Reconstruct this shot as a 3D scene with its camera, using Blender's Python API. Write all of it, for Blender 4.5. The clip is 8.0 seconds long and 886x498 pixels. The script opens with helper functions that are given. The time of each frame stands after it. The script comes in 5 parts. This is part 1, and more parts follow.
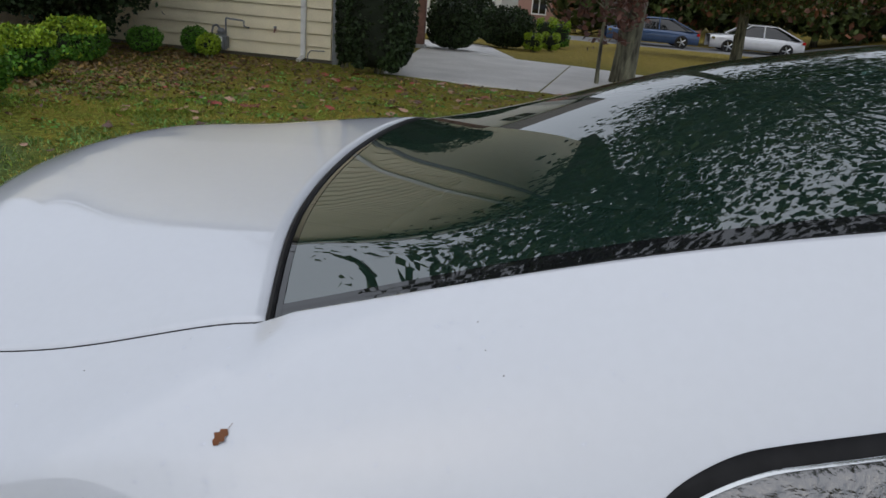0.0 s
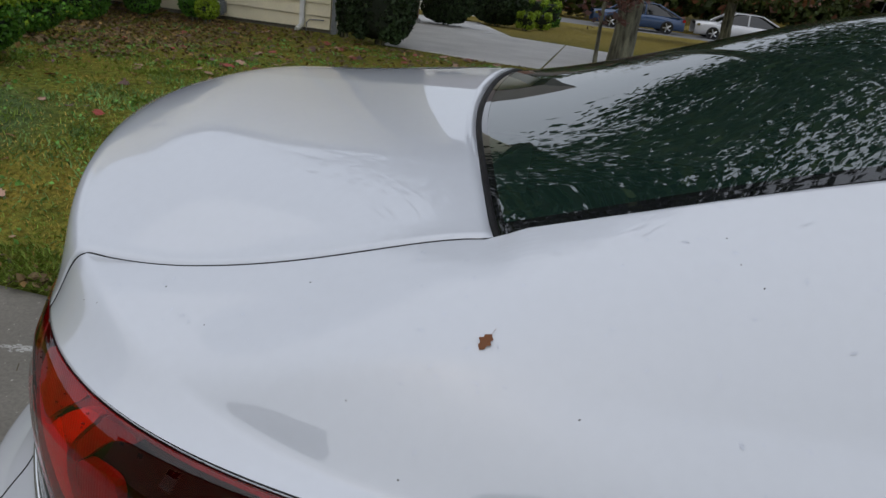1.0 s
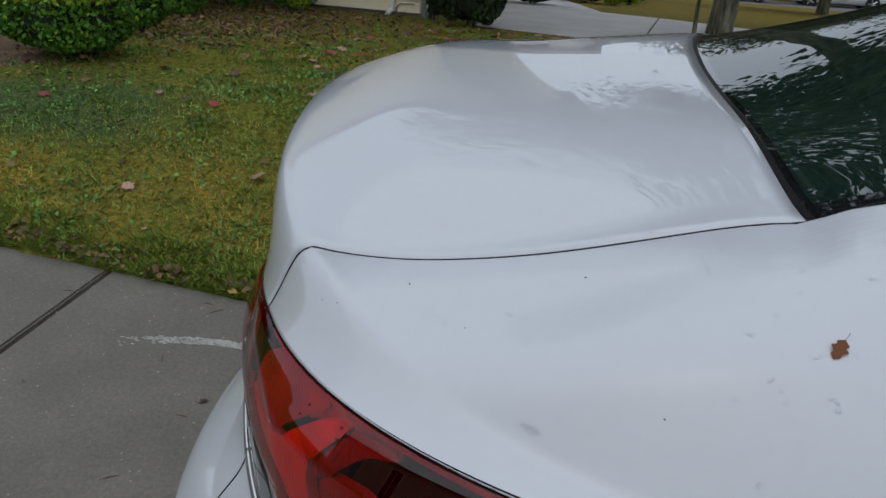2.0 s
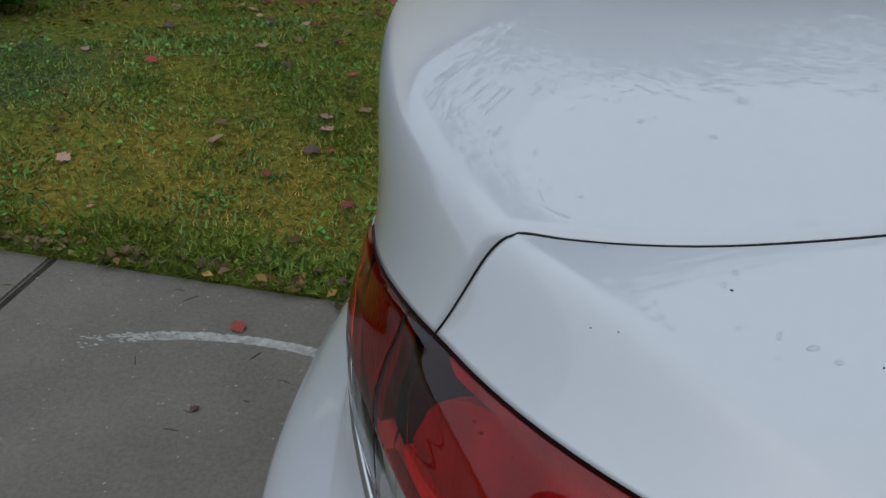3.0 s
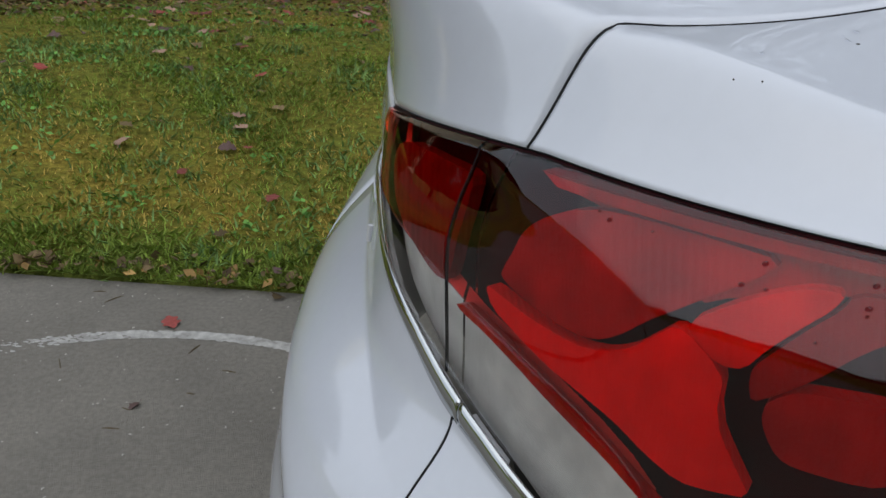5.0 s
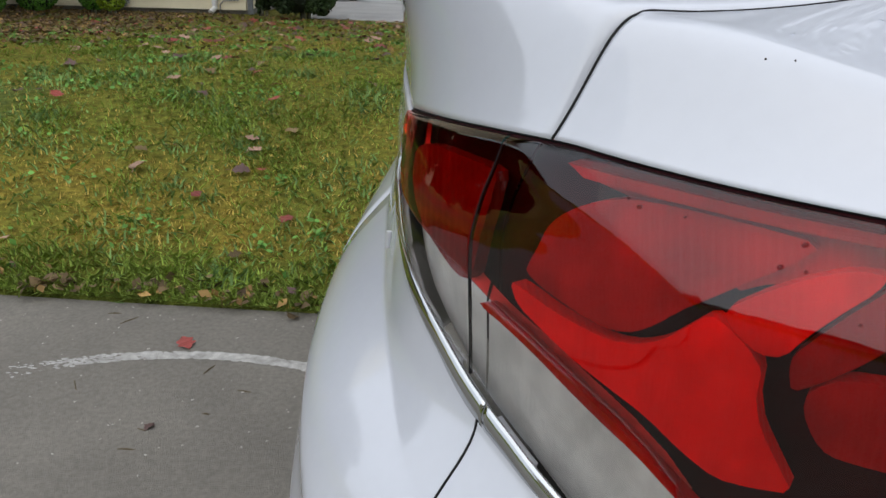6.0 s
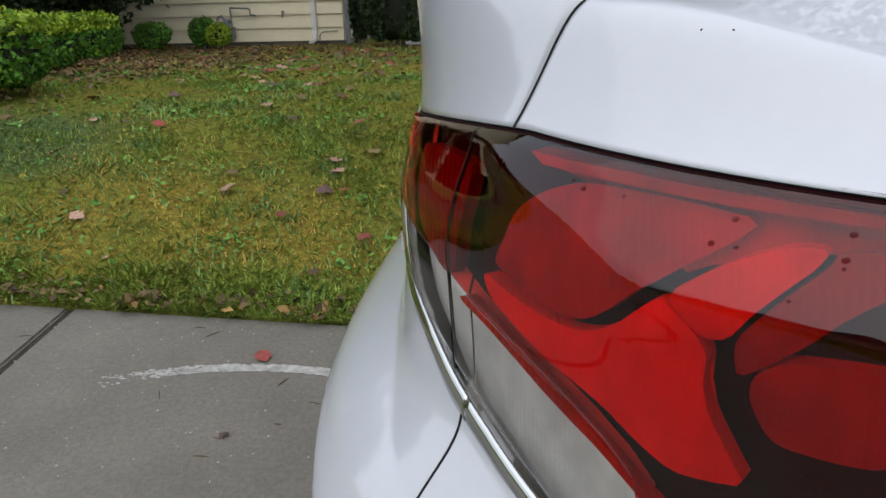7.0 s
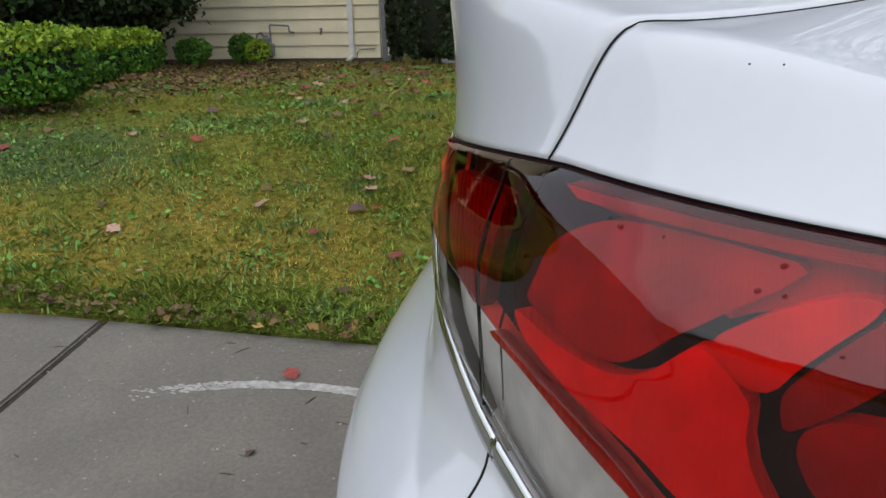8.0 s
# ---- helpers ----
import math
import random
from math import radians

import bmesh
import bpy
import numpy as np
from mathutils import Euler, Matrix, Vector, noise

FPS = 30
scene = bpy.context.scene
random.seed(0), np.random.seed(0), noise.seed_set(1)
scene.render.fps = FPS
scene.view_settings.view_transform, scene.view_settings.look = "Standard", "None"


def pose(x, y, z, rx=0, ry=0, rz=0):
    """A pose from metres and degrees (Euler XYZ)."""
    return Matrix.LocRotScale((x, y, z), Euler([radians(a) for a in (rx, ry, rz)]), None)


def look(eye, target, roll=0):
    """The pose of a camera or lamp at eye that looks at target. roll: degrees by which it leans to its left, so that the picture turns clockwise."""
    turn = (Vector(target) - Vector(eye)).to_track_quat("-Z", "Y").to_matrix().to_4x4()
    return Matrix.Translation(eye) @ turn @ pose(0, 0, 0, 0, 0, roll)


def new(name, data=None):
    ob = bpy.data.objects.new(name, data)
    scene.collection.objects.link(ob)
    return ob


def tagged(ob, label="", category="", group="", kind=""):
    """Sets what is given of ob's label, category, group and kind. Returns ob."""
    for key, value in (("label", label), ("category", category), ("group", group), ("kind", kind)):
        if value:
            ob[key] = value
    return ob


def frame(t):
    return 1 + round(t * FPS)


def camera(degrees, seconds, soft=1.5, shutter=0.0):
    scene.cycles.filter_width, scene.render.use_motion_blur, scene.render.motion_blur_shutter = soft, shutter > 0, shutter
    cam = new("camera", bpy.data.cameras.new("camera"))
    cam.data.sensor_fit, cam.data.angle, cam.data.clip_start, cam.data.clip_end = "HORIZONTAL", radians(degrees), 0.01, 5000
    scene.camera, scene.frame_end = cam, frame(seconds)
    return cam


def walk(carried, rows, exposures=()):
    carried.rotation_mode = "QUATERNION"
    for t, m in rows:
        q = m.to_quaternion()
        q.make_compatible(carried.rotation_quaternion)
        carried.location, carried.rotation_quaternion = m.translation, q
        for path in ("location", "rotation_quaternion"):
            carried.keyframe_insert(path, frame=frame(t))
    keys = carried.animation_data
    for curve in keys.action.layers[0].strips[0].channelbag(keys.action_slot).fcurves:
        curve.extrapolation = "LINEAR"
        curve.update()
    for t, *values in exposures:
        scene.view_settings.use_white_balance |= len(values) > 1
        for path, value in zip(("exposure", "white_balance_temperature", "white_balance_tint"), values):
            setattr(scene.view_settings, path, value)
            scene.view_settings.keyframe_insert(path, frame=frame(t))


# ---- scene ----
cam = camera(59.3, 8.0)
PATH = [
    (0, (1.015, -1.383, 1.585), (0.757, 0.474, 0.89), 4.7),
    (0.5, (0.859, -1.45, 1.563), (0.656, 0.393, 0.814), 6.2),
    (1, (0.741, -1.459, 1.495), (0.555, 0.391, 0.758), 7.1),
    (1.5, (0.645, -1.504, 1.471), (0.303, 0.312, 0.706), 4.4),
    (1.7, (0.608, -1.475, 1.462), (0.223, 0.332, 0.695), 3.8),
    (2.8, (0.239, -1.127, 1.328), (-0.059, 0.639, 0.436), 1.9),
    (3, (0.196, -1.102, 1.3), (0.006, 0.681, 0.414), 2.9),
    (3.5, (0.141, -1.083, 1.277), (0.106, 0.723, 0.417), 4.2),
    (4, (0.12, -1.094, 1.273), (0.134, 0.725, 0.442), 4.2),
    (4.5, (0.063, -1.12, 1.161), (0.138, 0.711, 0.36), 3.7),
    (4.7, (0.061, -1.141, 1.146), (0.148, 0.684, 0.332), 3.1),
    (6, (0.052, -1.138, 1.111), (0.098, 0.715, 0.36), 1.7),
    (6.5, (0.099, -1.148, 1.11), (0.081, 0.715, 0.382), 0.3),
    (7, (0.151, -1.144, 1.09), (-0.067, 0.718, 0.393), -1.8),
    (7.5, (0.155, -1.129, 1.084), (-0.094, 0.738, 0.412), -1.4),
    (8, (0.15, -1.123, 1.095), (-0.15, 0.743, 0.441), -1.4),
]
walk(cam, [(t, look(eye, target, roll)) for t, eye, target, roll in PATH],
     exposures=[(0.0, -0.22, 6500, 10), (1.0, -0.35, 6500, 10), (3.0, -0.49, 6200, 6), (4.0, -0.44, 6200, 6), (4.7, -0.25, 6350, 8), (5.8, 0.27, 6600, 10), (6.5, 0.26, 6600, 10), (7.5, 0.25, 6600, 10), (8.0, 0.25, 6600, 10)])

# ---------------- world and light: an overcast autumn day ----------------
SUN_EL, SUN_AZ = 48.0, 200.0
world = bpy.data.worlds.new("overcast_sky")
scene.world = world
world.use_nodes = True
wn, wl = world.node_tree.nodes, world.node_tree.links
bg = wn["Background"]
sky = wn.new("ShaderNodeTexSky")
sky.sky_type, sky.sun_disc = "NISHITA", False
sky.sun_elevation, sky.sun_rotation = radians(SUN_EL), radians(SUN_AZ)
sky.dust_density, sky.ozone_density = 4.0, 1.0
grey = wn.new("ShaderNodeMix")
grey.data_type = "RGBA"
grey.inputs[0].default_value = 0.88
grey.inputs[7].default_value = (6.5, 7.0, 7.9, 1)
wl.new(sky.outputs[0], grey.inputs[6])
wl.new(grey.outputs[2], bg.inputs[0])
# an overcast sky is brighter overhead than at the horizon
way = wn.new("ShaderNodeTexCoord")
part_z = wn.new("ShaderNodeSeparateXYZ")
rise = wn.new("ShaderNodeMapRange")
rise.inputs["To Min"].default_value, rise.inputs["To Max"].default_value = 0.96, 1.16
shade = wn.new("ShaderNodeVectorMath")
shade.operation = "SCALE"
wl.new(way.outputs["Generated"], part_z.inputs[0])
wl.new(part_z.outputs["Z"], rise.inputs["Value"])
wl.new(grey.outputs[2], shade.inputs[0])
wl.new(rise.outputs["Result"], shade.inputs["Scale"])
wl.new(shade.outputs["Vector"], bg.inputs[0])
bg.inputs[1].default_value = 0.13
sun = new("sun", bpy.data.lights.new("sun", "SUN"))
sun.data.energy, sun.data.angle, sun.data.color = 0.75, radians(110), (1.0, 0.97, 0.93)
sun.matrix_world = look((0, 0, 30), (6, 16, 0))

# ---------------- materials ----------------


def mat(name, color, rough=0.6, metal=0.0, spread=0.15, scale=8.0, bump=0.0, bump_scale=60.0, coat=0.0, color2=None, fine=0.0, random_hue=0.0, coat_rough=0.03, spec=0.5):
    """A surface with mottling at two scales, fine relief and, where wanted, a tint per object."""
    m = bpy.data.materials.new(name)
    m.use_nodes = True
    n, l = m.node_tree.nodes, m.node_tree.links
    b = n["Principled BSDF"]
    b.inputs["Roughness"].default_value = rough
    b.inputs["Metallic"].default_value = metal
    b.inputs["Specular IOR Level"].default_value = spec
    b.inputs["Coat Weight"].default_value = coat
    b.inputs["Coat Roughness"].default_value = coat_rough
    tc = n.new("ShaderNodeTexCoord")
    big = n.new("ShaderNodeTexNoise")
    big.inputs["Scale"].default_value = scale
    big.inputs["Detail"].default_value = 6
    l.new(tc.outputs["Object"], big.inputs["Vector"])
    ramp = n.new("ShaderNodeValToRGB")
    c2 = color2 or tuple(max(0, c * (1 - spread)) for c in color)
    hi = color if color2 else tuple(min(1, c * (1 + spread)) for c in color)
    ramp.color_ramp.elements[0].position, ramp.color_ramp.elements[1].position = 0.34, 0.66
    ramp.color_ramp.elements[0].color = (*c2, 1)
    ramp.color_ramp.elements[1].color = (*hi, 1)
    l.new(big.outputs["Fac"], ramp.inputs["Fac"])
    out = ramp.outputs["Color"]
    if fine:
        small = n.new("ShaderNodeTexNoise")
        small.inputs["Scale"].default_value = scale * 23
        small.inputs["Detail"].default_value = 3
        l.new(tc.outputs["Object"], small.inputs["Vector"])
        mr = n.new("ShaderNodeMapRange")
        mr.inputs["To Min"].default_value, mr.inputs["To Max"].default_value = 1 - fine, 1 + fine
        mr.inputs["From Min"].default_value, mr.inputs["From Max"].default_value = 0.3, 0.7
        l.new(small.outputs["Fac"], mr.inputs["Value"])
        mul = n.new("ShaderNodeVectorMath")
        mul.operation = "SCALE"
        l.new(out, mul.inputs[0])
        l.new(mr.outputs["Result"], mul.inputs["Scale"])
        out = mul.outputs["Vector"]
    if random_hue:
        oi = n.new("ShaderNodeObjectInfo")
        geo = n.new("ShaderNodeNewGeometry")
        add = n.new("ShaderNodeMath")
        add.operation = "ADD"
        l.new(oi.outputs["Random"], add.inputs[0])
        l.new(geo.outputs["Random Per Island"], add.inputs[1])
        fr = n.new("ShaderNodeMath")
        fr.operation = "FRACT"
        l.new(add.outputs[0], fr.inputs[0])
        mr2 = n.new("ShaderNodeMapRange")
        mr2.inputs["To Min"].default_value, mr2.inputs["To Max"].default_value = 1 - random_hue, 1 + random_hue
        l.new(fr.outputs[0], mr2.inputs["Value"])
        mul2 = n.new("ShaderNodeVectorMath")
        mul2.operation = "SCALE"
        l.new(out, mul2.inputs[0])
        l.new(mr2.outputs["Result"], mul2.inputs["Scale"])
        out = mul2.outputs["Vector"]
    l.new(out, b.inputs["Base Color"])
    if bump:
        bn = n.new("ShaderNodeTexNoise")
        bn.inputs["Scale"].default_value = bump_scale
        bn.inputs["Detail"].default_value = 5
        l.new(tc.outputs["Object"], bn.inputs["Vector"])
        bp = n.new("ShaderNodeBump")
        bp.inputs["Strength"].default_value = bump
        bp.inputs["Distance"].default_value = 0.01
        l.new(bn.outputs["Fac"], bp.inputs["Height"])
        l.new(bp.outputs["Normal"], b.inputs["Normal"])
    return m


def glass_mat(name, tint, rough=0.0, gloss=1.0, ior=1.5, veil=None):
    """Tinted clear pane: what is behind shows through the tint, a glossy face lies over it."""
    m = bpy.data.materials.new(name)
    m.use_nodes = True
    n, l = m.node_tree.nodes, m.node_tree.links
    n.remove(n["Principled BSDF"])
    tr, gl, mix, fr = (n.new("ShaderNode" + k) for k in ("BsdfTransparent", "BsdfGlossy", "MixShader", "Fresnel"))
    tr.inputs["Color"].default_value = (*tint, 1)
    gl.inputs["Roughness"].default_value = rough
    gl.inputs["Color"].default_value = (gloss, gloss, gloss, 1)
    fr.inputs["IOR"].default_value = ior
    l.new(fr.outputs[0], mix.inputs[0])
    base = tr.outputs[0]
    if veil:
        # an even diffuse haze painted into the pane, for dim tinted light from behind
        df, fm = n.new("ShaderNodeBsdfDiffuse"), n.new("ShaderNodeMixShader")
        df.inputs["Color"].default_value = (*veil, 1)
        fm.inputs[0].default_value = 0.5
        l.new(tr.outputs[0], fm.inputs[1])
        l.new(df.outputs[0], fm.inputs[2])
        base = fm.outputs[0]
    l.new(base, mix.inputs[1])
    l.new(gl.outputs[0], mix.inputs[2])
    l.new(mix.outputs[0], n["Material Output"].inputs["Surface"])
    return m


PAINT = mat("white_clearcoat_paint", (0.56, 0.585, 0.635), rough=0.3, spread=0.012, scale=3, coat=1.0, coat_rough=0.012, fine=0.01, spec=0.25)
PAINT.node_tree.nodes["Principled BSDF"].inputs["Coat IOR"].default_value = 1.8
PLASTIC = mat("black_rubber_plastic", (0.010, 0.010, 0.011), rough=0.5, spread=0.3, scale=30, spec=0.15)
GLOSS_BLACK = mat("gloss_black_frit", (0.008, 0.009, 0.010), rough=0.015, spread=0.2, scale=20, coat=0.5)
CHROME = mat("wet_chrome", (0.58, 0.60, 0.61), rough=0.05, metal=1.0, spread=0.06, scale=15, bump=0.04, bump_scale=25)
REAR_GLASS = glass_mat("green_tinted_glass", (0.22, 0.42, 0.36), ior=2.7, veil=(0.020, 0.047, 0.038))
WET_GLASS = glass_mat("wet_dark_glass", (0.03, 0.03, 0.03), ior=2.6, veil=(0.020, 0.018, 0.020))
_q, _k = WET_GLASS.node_tree.nodes, WET_GLASS.node_tree.links
_w, _p, _t = _q.new("ShaderNodeTexNoise"), _q.new("ShaderNodeBump"), _q.new("ShaderNodeTexCoord")
_w.inputs["Scale"].default_value, _w.inputs["Detail"].default_value = 75, 4          # rain running down the pane
_p.inputs["Strength"].default_value, _p.inputs["Distance"].default_value = 0.6, 0.01
_k.new(_t.outputs["Object"], _w.inputs["Vector"])
_k.new(_w.outputs["Fac"], _p.inputs["Height"])
_k.new(_p.outputs["Normal"], _q["Glossy BSDF"].inputs["Normal"])
_k.new(_p.outputs["Normal"], _q["Fresnel"].inputs["Normal"])
SIDE_GLASS = glass_mat("dark_tinted_glass", (0.05, 0.07, 0.07))
LENS_RED = glass_mat("red_clear_lens", (0.97, 0.055, 0.05), rough=0.006, ior=1.53)
LENS_DROP = glass_mat("drop_on_red_lens", (0.75, 0.4, 0.4), ior=1.33)
LENS_CLEAR = glass_mat("clear_lens", (0.94, 0.94, 0.93), rough=0.02)
HOUSING = mat("dark_maroon_lamp_housing", (0.016, 0.002, 0.003), rough=0.45, spread=0.3, scale=30, spec=0.1)
REFLECTOR = mat("bright_red_reflector", (0.95, 0.010, 0.004), rough=0.3, spread=0.15, scale=30, spec=0.06)
INNER_RED = mat("dull_red_inner_reflector", (0.17, 0.012, 0.008), rough=0.3, spread=0.2, scale=30, spec=0.06)
DIM_RED = mat("deep_red_reflector", (0.36, 0.006, 0.005), rough=0.3, spread=0.25, scale=25, spec=0.06)
MID_RED = mat("mid_red_reflector", (0.68, 0.010, 0.006), rough=0.3, spread=0.2, scale=25, spec=0.06)
MAROON = mat("maroon_reflector", (0.26, 0.006, 0.005), rough=0.3, spread=0.2, scale=25, spec=0.06)
RIBBED = mat("silver_ribbed_reflector", (0.80, 0.79, 0.77), rough=0.3, metal=0.25, spread=0.12, scale=40)
LEATHER = mat("black_interior_cloth", (0.025, 0.024, 0.024), rough=0.8, spread=0.3, scale=40, bump=0.2)
TYRE = mat("black_tyre", (0.018, 0.018, 0.018), rough=0.85, spread=0.25, scale=30, bump=0.3)
RIM = mat("silver_alloy", (0.5, 0.51, 0.53), rough=0.3, metal=0.9, spread=0.1, scale=20)
CONCRETE = mat("weathered_concrete", (0.176, 0.162, 0.137), rough=0.72, spread=0.10, scale=3.6, bump=0.4, bump_scale=300, fine=0.16)
CONCRETE_PALE = mat("pale_driveway_concrete", (0.56, 0.55, 0.54), rough=0.7, spread=0.1, scale=1.2, bump=0.3, bump_scale=120, fine=0.08)
ASPHALT = mat("asphalt", (0.16, 0.16, 0.165), rough=0.8, spread=0.12, scale=0.6, fine=0.1)
CHALK = mat("white_scuff_paint", (0.52, 0.51, 0.48), rough=0.85, spread=0.2, scale=40, color2=(0.30, 0.29, 0.27), fine=0.2)
SOIL = mat("dark_joint_soil", (0.035, 0.028, 0.018), rough=0.95, spread=0.4, scale=60, bump=0.8)
SIDING = mat("cream_siding", (0.80, 0.72, 0.51), rough=0.55, spread=0.05, scale=2.5, bump=0.15, bump_scale=40, fine=0.04, random_hue=0.03)
TRIM = mat("white_painted_metal", (0.76, 0.76, 0.74), rough=0.45, spread=0.06, scale=6)
GREY_METAL = mat("grey_painted_metal", (0.20, 0.21, 0.22), rough=0.5, spread=0.2, scale=20)
ROOF = mat("brown_shingle", (0.12, 0.10, 0.09), rough=0.9, spread=0.25, scale=5, bump=0.6, bump_scale=30)
BRICK = mat("brick_red", (0.26, 0.14, 0.11), rough=0.85, spread=0.2, scale=10)
BARK = mat("grey_brown_bark", (0.20, 0.195, 0.130), rough=0.95, scale=13, bump=1.0, bump_scale=26, fine=0.3, color2=(0.030, 0.027, 0.020))
_q, _k = BARK.node_tree.nodes, BARK.node_tree.links
_t, _w = _q["Texture Coordinate"], _q.new("ShaderNodeMapping")
_w.inputs["Scale"].default_value = (1, 1, 0.2)          # furrows run up the trunk
for _m in [k.to_node for k in _k if k.from_node == _t]:
    _k.new(_w.outputs["Vector"], _m.inputs["Vector"])
_k.new(_t.outputs["Object"], _w.inputs["Vector"])
GRASS = mat("grass_blade", (0.29, 0.40, 0.070), rough=0.55, spread=0.25, scale=2, random_hue=0.35, spec=0.15)
STRAW = mat("straw_blade", (0.58, 0.42, 0.11), rough=0.7, spread=0.2, scale=3, random_hue=0.3, spec=0.15)
WEED = mat("broad_weed_leaf", (0.13, 0.29, 0.060), rough=0.55, spread=0.25, scale=4, random_hue=0.35, spec=0.15)
CLOVER = mat("clover_leaf", (0.20, 0.33, 0.10), rough=0.5, spread=0.2, scale=4, random_hue=0.3, spec=0.15)
BOX_LEAF = mat("boxwood_leaf", (0.075, 0.185, 0.024), rough=0.4, spread=0.3, scale=2.2, random_hue=0.5, spec=0.15)
BOX_TIP = mat("boxwood_young_leaf", (0.25, 0.36, 0.030), rough=0.4, spread=0.2, scale=3, random_hue=0.35, spec=0.15)
DARK_LEAF = mat("dark_evergreen_leaf", (0.030, 0.050, 0.020), rough=0.45, spread=0.35, scale=1.5, random_hue=0.5, spec=0.15)
TREE_LEAF = mat("oak_leaf", (0.055, 0.075, 0.022), rough=0.5, spread=0.35, scale=0.8, random_hue=0.5, spec=0.15)
RUST_LEAF = mat("rust_autumn_leaf", (0.16, 0.065, 0.034), rough=0.55, spread=0.35, scale=1.0, random_hue=0.45)
SAPLING_LEAF = mat("dark_rust_leaf", (0.10, 0.040, 0.026), rough=0.55, spread=0.35, scale=1.0, random_hue=0.45)
# near-black colour that paints in the shade deep among a shrub's leaves
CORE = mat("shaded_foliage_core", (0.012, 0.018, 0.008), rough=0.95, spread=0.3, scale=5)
STRAW_MULCH = mat("pine_straw_mulch", (0.13, 0.085, 0.046), rough=0.95, spread=0.4, scale=9, bump=0.9, bump_scale=60, fine=0.35)
AMBER_LEAF = mat("fallen_amber_leaf", (0.25, 0.155, 0.055), rough=0.75, spread=0.35, scale=20, random_hue=0.5, spec=0.15)
RED_LEAF = mat("fallen_red_leaf", (0.27, 0.050, 0.040), rough=0.5, spread=0.35, scale=20, random_hue=0.35)
BROWN_LEAF = mat("fallen_brown_leaf", (0.155, 0.110, 0.055), rough=0.75, spread=0.35, scale=20, random_hue=0.5, spec=0.15)
PINK_LEAF = mat("fallen_pale_pink_leaf", (0.40, 0.24, 0.17), rough=0.6, spread=0.25, scale=20, random_hue=0.25)
PURPLE_LEAF = mat("fallen_purple_leaf", (0.115, 0.07, 0.062), rough=0.6, spread=0.3, scale=20, random_hue=0.3, spec=0.25)
SILVER_PAINT = mat("silver_car_paint", (0.62, 0.63, 0.65), rough=0.3, metal=0.2, spread=0.03, coat=1)
BLUE_PAINT = mat("blue_car_paint", (0.035, 0.075, 0.17), rough=0.3, metal=0.2, spread=0.05, coat=1)
DARK_PAINT = mat("dark_navy_car_paint", (0.012, 0.015, 0.024), rough=0.3, spread=0.05, coat=1)
TAIL_RED = mat("tail_lamp_red", (0.4, 0.01, 0.01), rough=0.2)

for _m in (REFLECTOR, INNER_RED, DIM_RED, MID_RED, MAROON):
    _q, _k = _m.node_tree.nodes, _m.node_tree.links
    _w, _p, _t = _q.new("ShaderNodeTexWave"), _q.new("ShaderNodeBump"), _q.new("ShaderNodeTexCoord")
    _w.bands_direction, _w.inputs["Scale"].default_value, _w.inputs["Distortion"].default_value = "X", 62, 0.8
    _p.inputs["Strength"].default_value, _p.inputs["Distance"].default_value = 0.22, 0.002
    _k.new(_t.outputs["Object"], _w.inputs["Vector"])
    _k.new(_w.outputs["Fac"], _p.inputs["Height"])
    _k.new(_p.outputs["Normal"], _q["Principled BSDF"].inputs["Normal"])

_q, _k = RIBBED.node_tree.nodes, RIBBED.node_tree.links
_w, _p, _t = _q.new("ShaderNodeTexWave"), _q.new("ShaderNodeBump"), _q.new("ShaderNodeTexCoord")
_w.wave_type, _w.rings_direction = "RINGS", "Y"          # moulded rings of the reversing lamp
_w.inputs["Scale"].default_value, _w.inputs["Distortion"].default_value, _w.inputs["Detail Scale"].default_value = 70, 1.6, 0.6
_p.inputs["Strength"].default_value, _p.inputs["Distance"].default_value = 0.07, 0.003
_k.new(_t.outputs["Object"], _w.inputs["Vector"])
_k.new(_w.outputs["Fac"], _p.inputs["Height"])
_k.new(_p.outputs["Normal"], _q["Principled BSDF"].inputs["Normal"])

# lawn: patches of green, straw-yellow turf and clover-green
LAWN = bpy.data.materials.new("patchy_lawn")
LAWN.use_nodes = True
_n, _l = LAWN.node_tree.nodes, LAWN.node_tree.links
_b = _n["Principled BSDF"]
_b.inputs["Roughness"].default_value = 0.85
_b.inputs["Specular IOR Level"].default_value = 0.06
_tc = _n.new("ShaderNodeTexCoord")


def _noise(scale, detail=5):
    k = _n.new("ShaderNodeTexNoise")
    k.inputs["Scale"].default_value, k.inputs["Detail"].default_value = scale, detail
    _l.new(_tc.outputs["Object"], k.inputs["Vector"])
    return k.outputs["Fac"]


def _ramp(src, a, b, ca, cb):
    k = _n.new("ShaderNodeValToRGB")
    k.color_ramp.elements[0].position, k.color_ramp.elements[1].position = a, b
    k.color_ramp.elements[0].color, k.color_ramp.elements[1].color = (*ca, 1), (*cb, 1)
    _l.new(src, k.inputs["Fac"])
    return k.outputs["Color"]


def _mix(fac, a, b, how="MIX"):
    k = _n.new("ShaderNodeMix")
    k.data_type, k.blend_type = "RGBA", how
    if isinstance(fac, float):
        k.inputs[0].default_value = fac
    else:
        _l.new(fac, k.inputs[0])
    _l.new(a, k.inputs[6])
    _l.new(b, k.inputs[7])
    return k.outputs[2]


